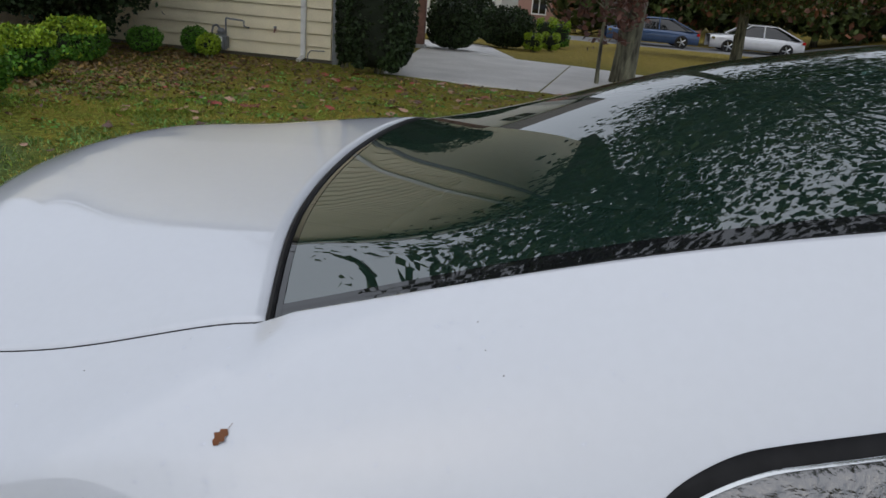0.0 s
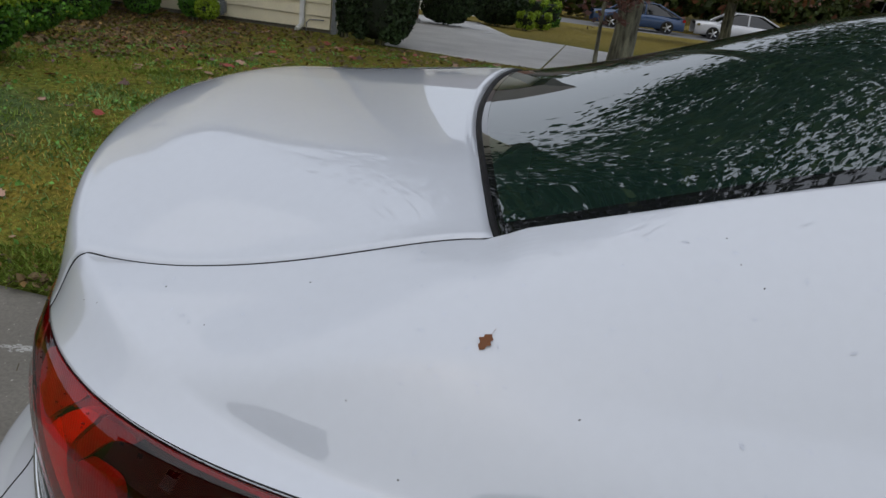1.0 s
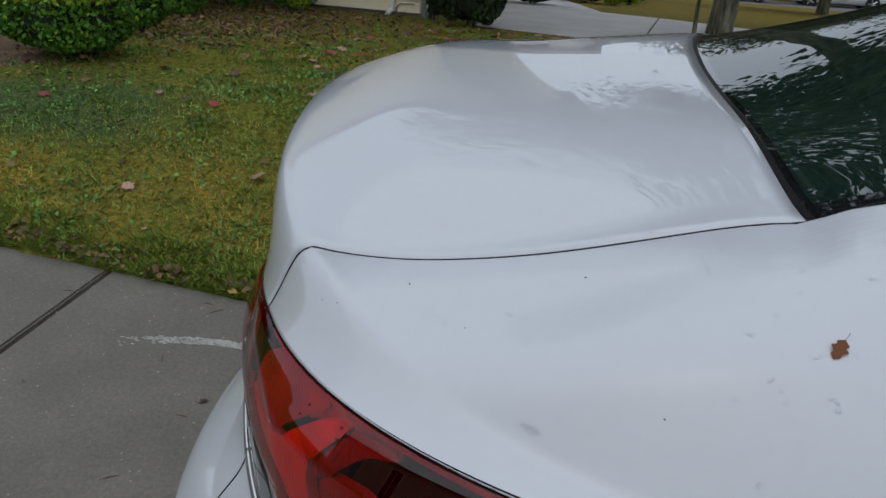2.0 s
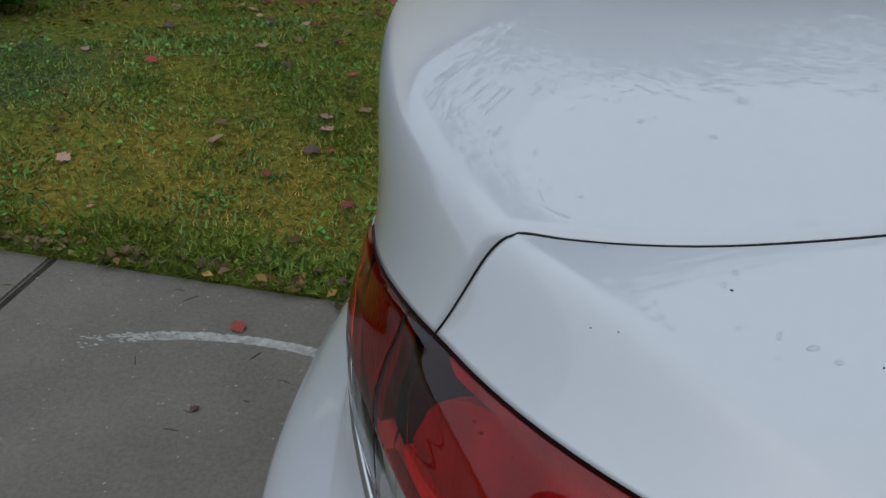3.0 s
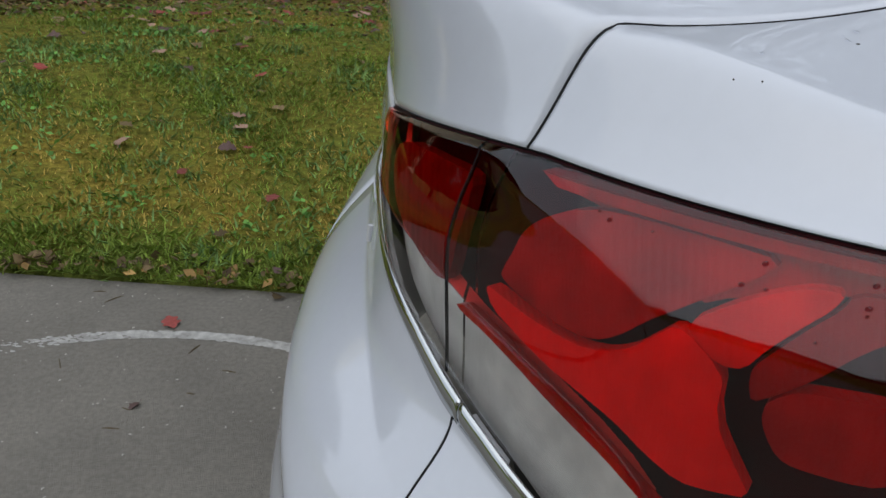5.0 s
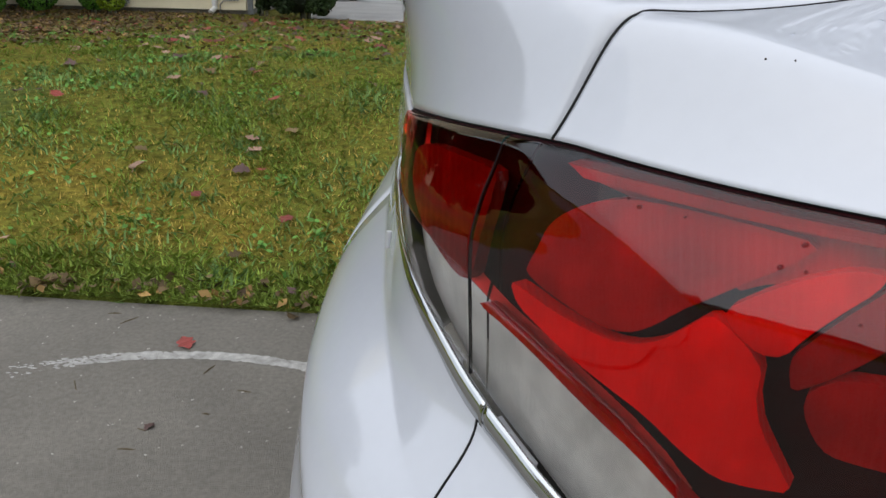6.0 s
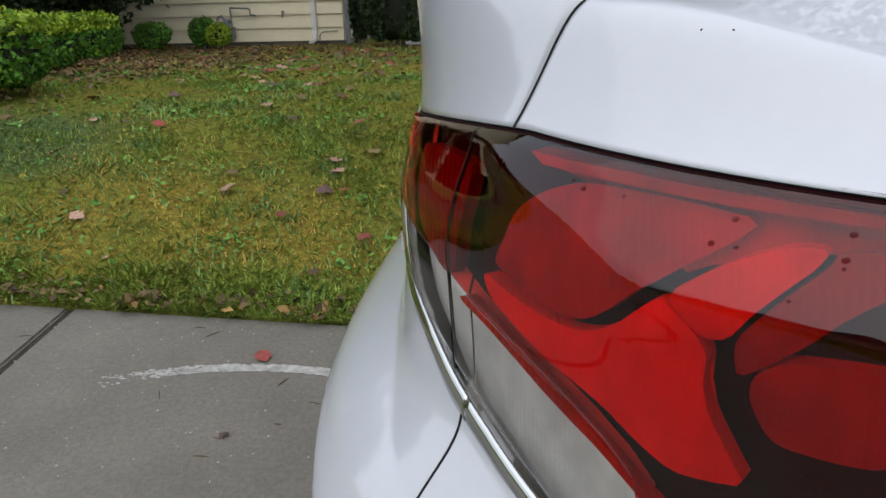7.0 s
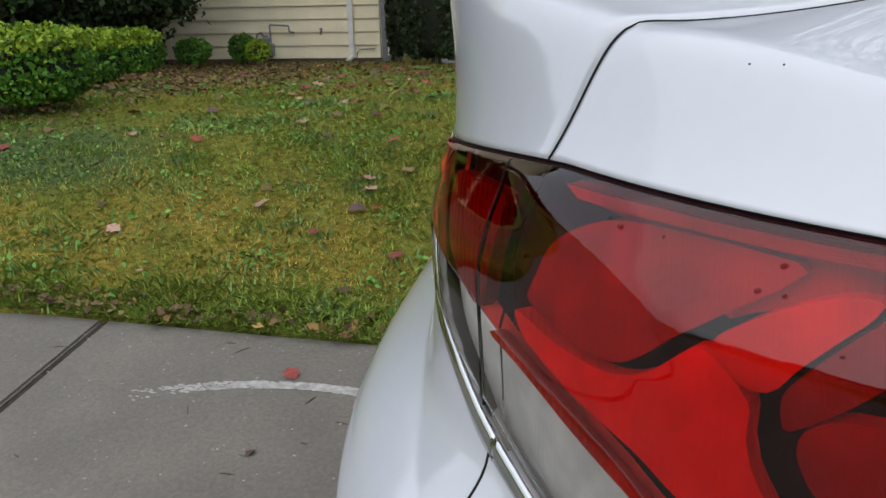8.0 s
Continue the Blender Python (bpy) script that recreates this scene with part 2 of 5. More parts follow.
# the dark end of each turf colour also paints the shade between blades
_green = _ramp(_noise(28), 0.35, 0.7, (0.052, 0.070, 0.010), (0.25, 0.295, 0.050))
_yellow = _ramp(_noise(40), 0.35, 0.7, (0.16, 0.115, 0.018), (0.50, 0.370, 0.070))
_clover = _ramp(_noise(34), 0.35, 0.7, (0.032, 0.062, 0.022), (0.14, 0.225, 0.085))
_sep = _n.new("ShaderNodeSeparateXYZ")
_l.new(_tc.outputs["Object"], _sep.inputs[0])


def _sum(a, b, how="ADD"):
    k = _n.new("ShaderNodeMath")
    k.operation = how
    for i, q in enumerate((a, b)):
        if isinstance(q, float):
            k.inputs[i].default_value = q
        else:
            _l.new(q, k.inputs[i])
    return k.outputs[0]


def _bands(src, reach, stops):
    """How much of a kind of turf grows at a distance along one axis, by a few stations."""
    k = _n.new("ShaderNodeMapRange")
    k.inputs["From Max"].default_value = reach
    _l.new(src, k.inputs["Value"])
    c = _n.new("ShaderNodeValToRGB")
    for i, (at, value) in enumerate(stops):
        e = c.color_ramp.elements[i] if i < 2 else c.color_ramp.elements.new(at / reach)
        e.position, e.color = at / reach, (value, value, value, 1)
    _l.new(k.outputs["Result"], c.inputs["Fac"])
    return c.outputs["Color"]


# a green fringe along the slab, a tan band behind it, then greener turf with clover by the mulch bed
_wavy = _sum(_sep.outputs["Y"], _sum(_noise(1.3, 5), 1.1, "MULTIPLY"))
_tan = _bands(_sum(_wavy, 0.55, "SUBTRACT"), 9.0, ((1.12, 0.0), (9.0, 0.55), (1.40, 0.85), (2.0, 0.80), (2.4, 0.36), (3.1, 0.30), (3.8, 0.60), (6.0, 0.65)))
_patch = _ramp(_noise(2.6, 6), 0.40, 0.62, (0.25, 0.25, 0.25), (1, 1, 1))
_col = _mix(_sum(_tan, _patch, "MULTIPLY"), _green, _yellow)
_by_y = _bands(_wavy, 9.0, ((2.5, 0.0), (9.0, 0.0), (2.75, 0.9), (3.3, 0.8), (3.7, 0.0)))
_shift = _sum(_sum(_sep.outputs["X"], 9.0), _noise(1.7, 4))
_by_x = _bands(_shift, 12.0, ((3.0, 0.0), (12.0, 0.0), (4.5, 1.0), (7.3, 1.0), (7.75, 0.0)))
_col = _mix(_sum(_by_y, _by_x, "MULTIPLY"), _col, _clover)
# dormant, tan turf over by the street
_dry = _ramp(_noise(9), 0.35, 0.7, (0.17, 0.125, 0.03), (0.36, 0.27, 0.075))
_far = _n.new("ShaderNodeMapRange")
_far.inputs["From Min"].default_value, _far.inputs["From Max"].default_value = 11.0, 17.0
_far.inputs["To Max"].default_value = 0.8
_l.new(_sep.outputs["Y"], _far.inputs["Value"])
_col = _mix(_far.outputs["Result"], _col, _dry)
_col = _mix(0.7, _col, _ramp(_noise(190, 3), 0.3, 0.75, (0.42, 0.42, 0.42), (1.35, 1.35, 1.35)), "MULTIPLY")
_l.new(_col, _b.inputs["Base Color"])
_bp = _n.new("ShaderNodeBump")
_bp.inputs["Strength"].default_value, _bp.inputs["Distance"].default_value = 0.8, 0.02
_l.new(_noise(120, 6), _bp.inputs["Height"])
_l.new(_bp.outputs["Normal"], _b.inputs["Normal"])

# ---------------- building helpers ----------------


def mesh_of(name, verts, faces, mats, smooth=False, slots=None):
    me = bpy.data.meshes.new(name)
    me.from_pydata([tuple(v) for v in verts], [], faces)
    for m in mats if isinstance(mats, (list, tuple)) else [mats]:
        me.materials.append(m)
    if slots is not None:
        me.polygons.foreach_set("material_index", slots)
    if smooth:
        me.polygons.foreach_set("use_smooth", [True] * len(me.polygons))
    me.update()
    return me


def under(ob, parent):
    if parent is not None:
        ob.parent = parent
    return ob


def part(name, bm, material, parent, label="", smooth=False):
    me = bpy.data.meshes.new(name)
    bm.to_mesh(me)
    bm.free()
    me.materials.append(material)
    if smooth:
        me.polygons.foreach_set("use_smooth", [True] * len(me.polygons))
    ob = under(new(name, me), parent)
    return tagged(ob, label) if label else ob


def part_of(name, verts, faces, material, parent, label="", smooth=False):
    ob = under(new(name, mesh_of(name, verts, faces, material, smooth)), parent)
    return tagged(ob, label) if label else ob


def empty(name, m, label, category, group="", kind=""):
    ob = new(name)
    ob.empty_display_size = 0.1
    ob.matrix_world = m
    return tagged(ob, label, category, group, kind)


def box(x0, x1, y0, y1, z0, z1, bevel=0.0):
    bm = bmesh.new()
    bmesh.ops.create_cube(bm, size=1, matrix=Matrix.Translation(((x0 + x1) / 2, (y0 + y1) / 2, (z0 + z1) / 2)) @ Matrix.Diagonal((x1 - x0, y1 - y0, z1 - z0, 1)))
    if bevel:
        bmesh.ops.bevel(bm, geom=bm.edges[:], offset=bevel, segments=2, affect="EDGES")
    return bm


def tube(points, radii, seg=10, cap=True):
    """A tapering tube along points."""
    bm = bmesh.new()
    pts = [Vector(p) for p in points]
    rings = []
    for i, p in enumerate(pts):
        d = (pts[min(i + 1, len(pts) - 1)] - pts[max(i - 1, 0)]).normalized()
        side = d.cross(Vector((0, 0, 1)))
        side = side.normalized() if side.length > 1e-3 else Vector((1, 0, 0))
        up = side.cross(d)
        r = radii[i] if isinstance(radii, (list, tuple)) else radii
        rings.append([bm.verts.new(p + r * (math.cos(a) * side + math.sin(a) * up)) for a in (2 * math.pi * k / seg for k in range(seg))])
    for a, b in zip(rings, rings[1:]):
        for k in range(seg):
            bm.faces.new((a[k], a[(k + 1) % seg], b[(k + 1) % seg], b[k]))
    if cap:
        bm.faces.new(rings[0][::-1])
        bm.faces.new(rings[-1])
    bmesh.ops.recalc_face_normals(bm, faces=bm.faces[:])
    return bm


def sheet(fn, nu, nv, flip=False):
    """Vertices and quads of fn(a, b), a and b from 0 to 1."""
    verts = [fn(i / nu, j / nv) for i in range(nu + 1) for j in range(nv + 1)]
    faces = []
    for i in range(nu):
        for j in range(nv):
            q = (i * (nv + 1) + j, (i + 1) * (nv + 1) + j, (i + 1) * (nv + 1) + j + 1, i * (nv + 1) + j + 1)
            faces.append(q[::-1] if flip else q)
    return verts, faces


def solid(ob, thick, offset=-1.0):
    m = ob.modifiers.new("thickness", "SOLIDIFY")
    m.thickness, m.offset = thick, offset
    return ob


def s01(a, b, x):
    t = min(max((x - a) / (b - a), 0.0), 1.0)
    return t * t * (3 - 2 * t)


# ---------------- ground ----------------
GY = (-60, 0.9, 1.1, 1.6, 2.1, 2.7, 3.5, 4.8, 7, 9.8, 15, 25, 37, 60, 120, 900)
GZ = (-0.3, 0.0, 0.03, 0.12, 0.22, 0.32, 0.37, 0.33, 0.17, 0.03, -0.20, -0.76, -1.62, -2.4, -2.6, -2.6)
EDGE = (1.02, -0.085)          # the grass edge beside the slab: y = EDGE[0] + EDGE[1] * x


def edge_y(x):
    return EDGE[0] + EDGE[1] * min(x, 3.0)


def ground(x, y):
    return float(np.interp(y, GY, GZ)) + 1.25 * s01(11, 19, x) * s01(30, 44, y)


def slab_z(x, y):
    return 0.05 * (y - 0.9)


def terrain():
    xs = np.concatenate([-np.geomspace(1200, 9, 16), np.linspace(-8, 8, 65), np.linspace(9, 30, 15), np.geomspace(33, 1200, 12)])
    ys = np.concatenate([-np.geomspace(1200, 3, 14), [-1.5, 0.0], np.linspace(0.7, 10.5, 80), np.geomspace(11, 1200, 26)])
    rnd = np.random.RandomState(3)
    verts = []
    for x in xs:
        e = edge_y(x)
        for y in ys:
            z = ground(x, y)
            if e + 0.02 > y > -3.45:
                z = slab_z(x, y) - 0.05
            elif y < 9:
                z += 0.012 * noise.noise(Vector((x * 2.3, y * 2.3, 0))) + 0.03 * noise.noise(Vector((x * 0.6, y * 0.6, 4)))
            verts.append((x, y, z))
    ny = len(ys)
    faces = [(i * ny + j, (i + 1) * ny + j, (i + 1) * ny + j + 1, i * ny + j + 1) for i in range(len(xs) - 1) for j in range(ny - 1)]
    ob = new("ground", mesh_of("ground", verts, faces, LAWN, True))
    return tagged(ob, "patchy autumn lawn with green and straw-yellow turf", "lawn", kind="structure")


terrain()


def slab_piece(name, x0, x1, parent, material, y0=-3.4, gap=0.012):
    """One cast slab between two joints; its far edge follows the grass edge."""
    bm = bmesh.new()
    n = 14
    top, bot = [], []
    for i in range(n + 1):
        x = x0 + gap + (x1 - x0 - 2 * gap) * i / n
        e = edge_y(x) + 0.012 * noise.noise(Vector((x * 5, 0, 1)))
        top.append([bm.verts.new((x, y, slab_z(x, y))) for y in (y0, -1.8, 0.0, e - 0.015)] + [bm.verts.new((x, e, slab_z(x, e) - 0.012))])
        bot.append([bm.verts.new((x, y0, slab_z(x, y0) - 0.1)), bm.verts.new((x, e + 0.002, slab_z(x, e) - 0.1))])
    for i in range(n):
        for j in range(4):
            bm.faces.new((top[i][j], top[i + 1][j], top[i + 1][j + 1], top[i][j + 1]))
        bm.faces.new((top[i][4], top[i + 1][4], bot[i + 1][1], bot[i][1]))
        bm.faces.new((bot[i][0], bot[i + 1][0], top[i + 1][0], top[i][0]))
    for k in (0, n):
        bm.faces.new((top[k][0], top[k][1], top[k][2], top[k][3], top[k][4], bot[k][1], bot[k][0]))
    bmesh.ops.recalc_face_normals(bm, faces=bm.faces[:])
    bmesh.ops.bevel(bm, geom=[e for e in bm.edges if len(e.link_faces) == 2 and abs(e.verts[0].co.x - e.verts[1].co.x) < 1e-5 and e.calc_face_angle(0) > 1.0], offset=0.008, segments=2, affect="EDGES")
    return part(name, bm, material, parent)


drive = empty("driveway", pose(0, 0, 0), "grey weathered concrete driveway with soil-filled joints", "driveway", kind="structure")
JOINT = -1.40
for a, b in ((-7.4, -4.4), (-4.4, JOINT), (JOINT, 1.6), (1.6, 4.6), (4.6, 7.6)):
    slab_piece("slab", a, b, drive, CONCRETE)


def joint_fill(x):
    rnd = random.Random(int(x * 100))
    verts, faces = [], []
    n = 90
    for i in range(n + 1):
        y = -3.4 + i / n * (3.4 + edge_y(x))
        z = slab_z(x, y) - 0.014 + 0.006 * rnd.random()
        verts += [(x - 0.02, y, z - 0.006), (x + 0.01 * (rnd.random() - 0.5), y, z + 0.004), (x + 0.02, y, z - 0.006)]
        if i:
            k = 3 * i
            faces += [(k - 3, k, k + 1, k - 2), (k - 2, k + 1, k + 2, k - 1)]
    part_of("joint_soil", verts, faces, SOIL, drive, "dark soil filling the joint", True)


for x in (-4.4, JOINT, 1.6, 4.6):
    joint_fill(x)

# a worn white curved scuff on the slab
arc_c, arc_r = (-0.60, -0.10), 0.885


def arc_mark():
    rnd = random.Random(5)
    verts, faces = [], []
    n = 260
    for i in range(n):
        a = radians(118 - 62 * i / n)
        fade = min(1, (i / n) / 0.35)
        for k in range(3 if fade < 1 else 5):
            if rnd.random() > 0.25 + 0.75 * fade:
                continue
            r = arc_r + rnd.uniform(-1, 1) * (0.016 + 0.012 * (1 - fade))
            s = rnd.uniform(0.003, 0.009) * (0.4 + 0.6 * fade)
            x, y = arc_c[0] + r * math.cos(a) * 1.12, arc_c[1] + r * math.sin(a)
            z = slab_z(x, y) + 0.0012
            m = len(verts)
            q = rnd.uniform(0, 3)
            for c in range(6):
                t = q + c * math.pi / 3
                verts.append((x + 1.8 * s * math.cos(t), y + s * math.sin(t), z - 0.001 + 0.0008))
            faces.append(tuple(range(m, m + 6)))
    ob = part_of("scuff_mark", verts, faces, CHALK, drive, "worn white curved scuff on the concrete")
    return ob


arc_mark()


# ---------------- foliage ----------------


def leaf_mesh(name, pts, size, mats, slots=None, long=1.6, seed=1, up=None):
    """Many small folded leaves, one at every point, turned at random (or about the direction up)."""
    r = np.random.RandomState(seed)
    n = len(pts)
    pts = np.asarray(pts, float)
    a = r.normal(size=(n, 3))
    if up is not None:
        a = a * 0.55 + np.asarray(up, float)
    a /= np.linalg.norm(a, axis=1)[:, None]
    b = np.cross(a, r.normal(size=(n, 3)))
    b /= np.linalg.norm(b, axis=1)[:, None]
    c = np.cross(a, b)
    s = (size * r.uniform(0.6, 1.35, n))[:, None]
    v = np.empty((n, 4, 3))
    v[:, 0] = pts - b * s * long / 2
    v[:, 1] = pts + c * s * 0.5 + a * s * 0.12
    v[:, 2] = pts + b * s * long / 2
    v[:, 3] = pts - c * s * 0.5 + a * s * 0.12
    me = bpy.data.meshes.new(name)
    me.vertices.add(4 * n)
    me.vertices.foreach_set("co", v.reshape(-1))
    me.loops.add(4 * n)
    me.loops.foreach_set("vertex_index", np.arange(4 * n, dtype=np.int32))
    me.polygons.add(n)
    me.polygons.foreach_set("loop_start", np.arange(0, 4 * n, 4, dtype=np.int32))
    for m in mats:
        me.materials.append(m)
    if slots is not None:
        me.polygons.foreach_set("material_index", np.asarray(slots, dtype=np.int32))
    me.update(calc_edges=True)
    return me


def lump(rx, ry, rz, seed, rough=0.12, seg=16, rings=10, square=2.6):
    """A closed uneven rounded block, base at z = 0."""
    def at(th, ph):
        def sp(c, e):
            return math.copysign(abs(c) ** e, c)
        e = 2 / square
        x, y, z = sp(math.cos(ph), e) * sp(math.cos(th), e), sp(math.cos(ph), e) * sp(math.sin(th), e), sp(math.sin(ph), e)
        k = 1 + rough * noise.noise(Vector((x * 2.2 + seed, y * 2.2, z * 2.2)))
        return Vector((x * rx * k, y * ry * k, rz / 2 + z * rz / 2 * k))
    return at


def shrub(name, x, y, w, d, h, leaf, n, size, label, group="", tip=None, square=2.8, seed=1, lift=0.06, rot=0.0):
    """A clipped or loose shrub: stems, a core coloured near-black as inner shade and a coat of small leaves."""
    z = ground(x, y)
    root = empty(name, pose(x, y, z, 0, 0, rot), label, "shrub", group)
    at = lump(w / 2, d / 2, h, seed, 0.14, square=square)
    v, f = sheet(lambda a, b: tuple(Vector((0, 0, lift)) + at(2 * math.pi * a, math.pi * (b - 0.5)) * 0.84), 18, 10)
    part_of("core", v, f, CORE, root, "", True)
    r = np.random.RandomState(seed)
    pts, slots = [], []
    for i in range(n):
        th, sz = r.uniform(0, 2 * math.pi), r.uniform(-0.95, 1)
        ph = math.asin(sz)
        k = 1 - 0.22 * r.random() ** 1.6 + 0.05 * r.random() * (r.random() < 0.2)
        p = at(th, ph) * k
        p.z += lift
        pts.append(p)
        top = p.z > 0.80 * h + 0.10 * h * noise.noise(p * 3)
        slots.append(1 if tip and (top and r.random() < 0.85 or r.random() < 0.06) else 0)
    ob = under(new("foliage", leaf_mesh("foliage", pts, size, [leaf, tip or leaf], slots, seed=seed)), root)
    for k in range(5):
        a = k * 1.3 + seed
        part("stem", tube([(0.05 * math.cos(a), 0.05 * math.sin(a), -0.03), (0.12 * w * math.cos(a), 0.12 * d * math.sin(a), 0.45 * h)], [0.018, 0.008], 6), BARK, root)
    return root


def tree(name, x, y, trunk, height, crown_r, crown_z, leaf, n, size, label, seed, second=None, share=0.0, lean=(0, 0), forks=7, squash=0.75, low=None, clump=0.15, shift=(0, 0)):
    """Tapered trunk, limbs and a crown of leaf clumps with gaps."""
    r = random.Random(seed)
    z = ground(x, y)
    root = empty(name, pose(x, y, z), label, "tree")
    top = Vector((lean[0], lean[1], height * 0.8))
    pts, rad = [], []
    for i in range(61):
        t = i / 60
        p = Vector((0, 0, -0.1)).lerp(top, t) + Vector((0.05 * trunk * 8 * noise.noise(Vector((t * 3, seed, 0))), 0.05 * trunk * 8 * noise.noise(Vector((t * 3, seed, 7))), 0)) * min(1, t * 3)
        pts.append(p)
        rad.append(trunk * (1 - 0.75 * t + 0.16 * math.exp(-t * 40)))
    bm = tube(pts, rad, 40 if trunk > 0.15 else 14)
    for v in bm.verts:
        if v.co.z < height * 0.75:
            d = Vector((v.co.x, v.co.y, 0))
            v.co += d.normalized() * trunk * (0.10 * noise.noise(Vector((v.co.x * 1.4 / trunk, v.co.y * 1.4 / trunk, v.co.z * 3))) + 0.12 * abs(noise.noise(Vector((v.co.x * 4.5 / trunk, v.co.y * 4.5 / trunk, v.co.z * 2.2)))))
    part("trunk", bm, BARK, root, "", True)
    centre = Vector((lean[0] + shift[0], lean[1] + shift[1], crown_z))
    clumps = []
    for k in range(forks):
        a = 2 * math.pi * k / forks + r.uniform(-0.3, 0.3)
        s = pts[5 * r.randint(6, 11)]
        e = centre + Vector((math.cos(a), math.sin(a), r.uniform(-0.5, 0.8) * squash)) * crown_r * r.uniform(0.55, 0.85)
        mid = s.lerp(e, 0.5) + Vector((0, 0, 0.12 * crown_r))
        part("limb", tube([s, mid, e], [trunk * 0.4, trunk * 0.22, trunk * 0.07], 8), BARK, root)
        for q in range(3):
            e2 = e + Vector((r.uniform(-1, 1), r.uniform(-1, 1), r.uniform(-0.4, 0.6))) * crown_r * 0.3
            clumps.append(e2)
            part("branch", tube([mid, mid.lerp(e2, 0.6) + Vector((0, 0, 0.05)), e2], [trunk * 0.12, trunk * 0.08, trunk * 0.03], 6), BARK, root)
    for k in range(forks * 4):
        d = Vector((r.gauss(0, 1), r.gauss(0, 1), r.gauss(0, 1))).normalized()
        clumps.append(centre + Vector((d.x, d.y, d.z * squash)) * crown_r * r.uniform(0.45, 1.0))
    g = np.random.RandomState(seed)
    cs = np.array([tuple(c) for c in clumps])
    idx = g.randint(0, len(cs), n)
    p = cs[idx] + g.normal(size=(n, 3)) * crown_r * clump * np.array((1, 1, 0.6))
    if low is not None:
        p[:, 2] = np.maximum(p[:, 2], low + 0.4 * g.random_sample(n))
    slots = (g.random_sample(n) < share).astype(int)
    under(new("crown", leaf_mesh("crown", p, size, [leaf, second or leaf], slots, seed=seed)), root)
    return root


# ---------------- the neighbouring house ----------------
HX, HY = -2.36, 9.8


def house():
    z0 = ground(HX, HY) - 0.02
    root = empty("house", pose(HX, HY, z0), "cream clapboard house with white downspout and brick-grey base", "house")
    w, top, row = 10.0, 8.4, 0.178
    part("foundation", box(-w, 0.0, 0.02, 7.0, -0.6, 0.07), CONCRETE, root, "pale concrete footing")
    part("wall", box(-w, -0.02, 0.03, 6.9, 0.06, top), SIDING, root)
    bm = bmesh.new()
    for (x, y, z) in ((-w, 0.028, 0), (-0.05, 0.028, 0), (-0.05, 0.028, row - 0.013), (-w, 0.028, row - 0.013), (-w, -0.020, 0), (-0.05, -0.020, 0), (-0.05, 0.008, row - 0.013), (-w, 0.008, row - 0.013)):
        bm.verts.new((x, y, z))
    bm.verts.ensure_lookup_table()
    for q in ((4, 5, 6, 7), (1, 0, 3, 2), (5, 1, 2, 6), (0, 4, 7, 3), (0, 1, 5, 4), (7, 6, 2, 3)):
        bm.faces.new([bm.verts[i] for i in q])
    me = bpy.data.meshes.new("siding_board")
    bm.to_mesh(me)
    bm.free()
    me.materials.append(SIDING)
    for i in range(int((top - 0.08) / row)):
        ob = under(new("siding_board", me), root)
        ob.location = (0, -0.014, 0.075 + row * i)
    part("corner_post", box(-0.03, 0.03, -0.03, 0.06, 0.0, top, 0.004), GREY_METAL, root, "grey corner post")
    roof = bmesh.new()
    vs = [roof.verts.new(p) for p in ((-w - 0.3, -0.45, top - 0.1), (0.35, -0.45, top - 0.1), (0.35, 3.5, top + 2.9), (-w - 0.3, 3.5, top + 2.9), (0.35, 7.4, top - 0.1), (-w - 0.3, 7.4, top - 0.1),
                                      (-w - 0.3, -0.45, top), (0.35, -0.45, top), (0.35, 3.5, top + 3.05), (-w - 0.3, 3.5, top + 3.05), (0.35, 7.4, top), (-w - 0.3, 7.4, top))]
    for q in ((0, 1, 2, 3), (3, 2, 4, 5), (6, 9, 8, 7), (9, 11, 10, 8), (0, 6, 7, 1), (4, 10, 11, 5), (1, 7, 8, 2), (2, 8, 10, 4), (0, 3, 9, 6), (3, 5, 11, 9)):
        roof.faces.new([vs[i] for i in q])
    bmesh.ops.recalc_face_normals(roof, faces=roof.faces[:])
    part("roof", roof, ROOF, root, "brown shingled gable roof")
    part("gutter", box(-w, 0.2, -0.55, -0.42, top - 0.16, top - 0.04, 0.01), TRIM, root)
    # downspout
    sx = -0.455
    sp = part("downspout", box(sx - 0.036, sx + 0.036, -0.085, -0.028, 0.14, top - 0.1, 0.008), TRIM, root, "white corrugated downspout")
    part("elbow", tube([(sx, -0.056, 0.19), (sx, -0.075, 0.10), (sx - 0.03, -0.20, 0.05)], [0.036, 0.037, 0.034], 10), TRIM, sp)
    part("bracket", box(sx - 0.055, sx + 0.055, -0.030, -0.022, 1.2, 1.23), TRIM, sp)
    # thin conduit loop by the downspout
    part("conduit", tube([(sx + 0.06, -0.03, 0.02), (sx + 0.065, -0.04, 0.14), (sx + 0.11, -0.04, 0.19), (sx + 0.32, -0.04, 0.20)], 0.008, 6), GREY_METAL, root)
    # tap
    tp = part("hose_tap", tube([(-0.885, 0.0, 0.44), (-0.885, -0.06, 0.44), (-0.885, -0.085, 0.40)], [0.014, 0.014, 0.012], 8), BRICK, root, "small brass garden tap")
    part("tap_handle", tube([(-0.885, -0.05, 0.455), (-0.885, -0.05, 0.485)], 0.022, 8), GREY_METAL, tp)
    return root, z0


HZ = house()[1]


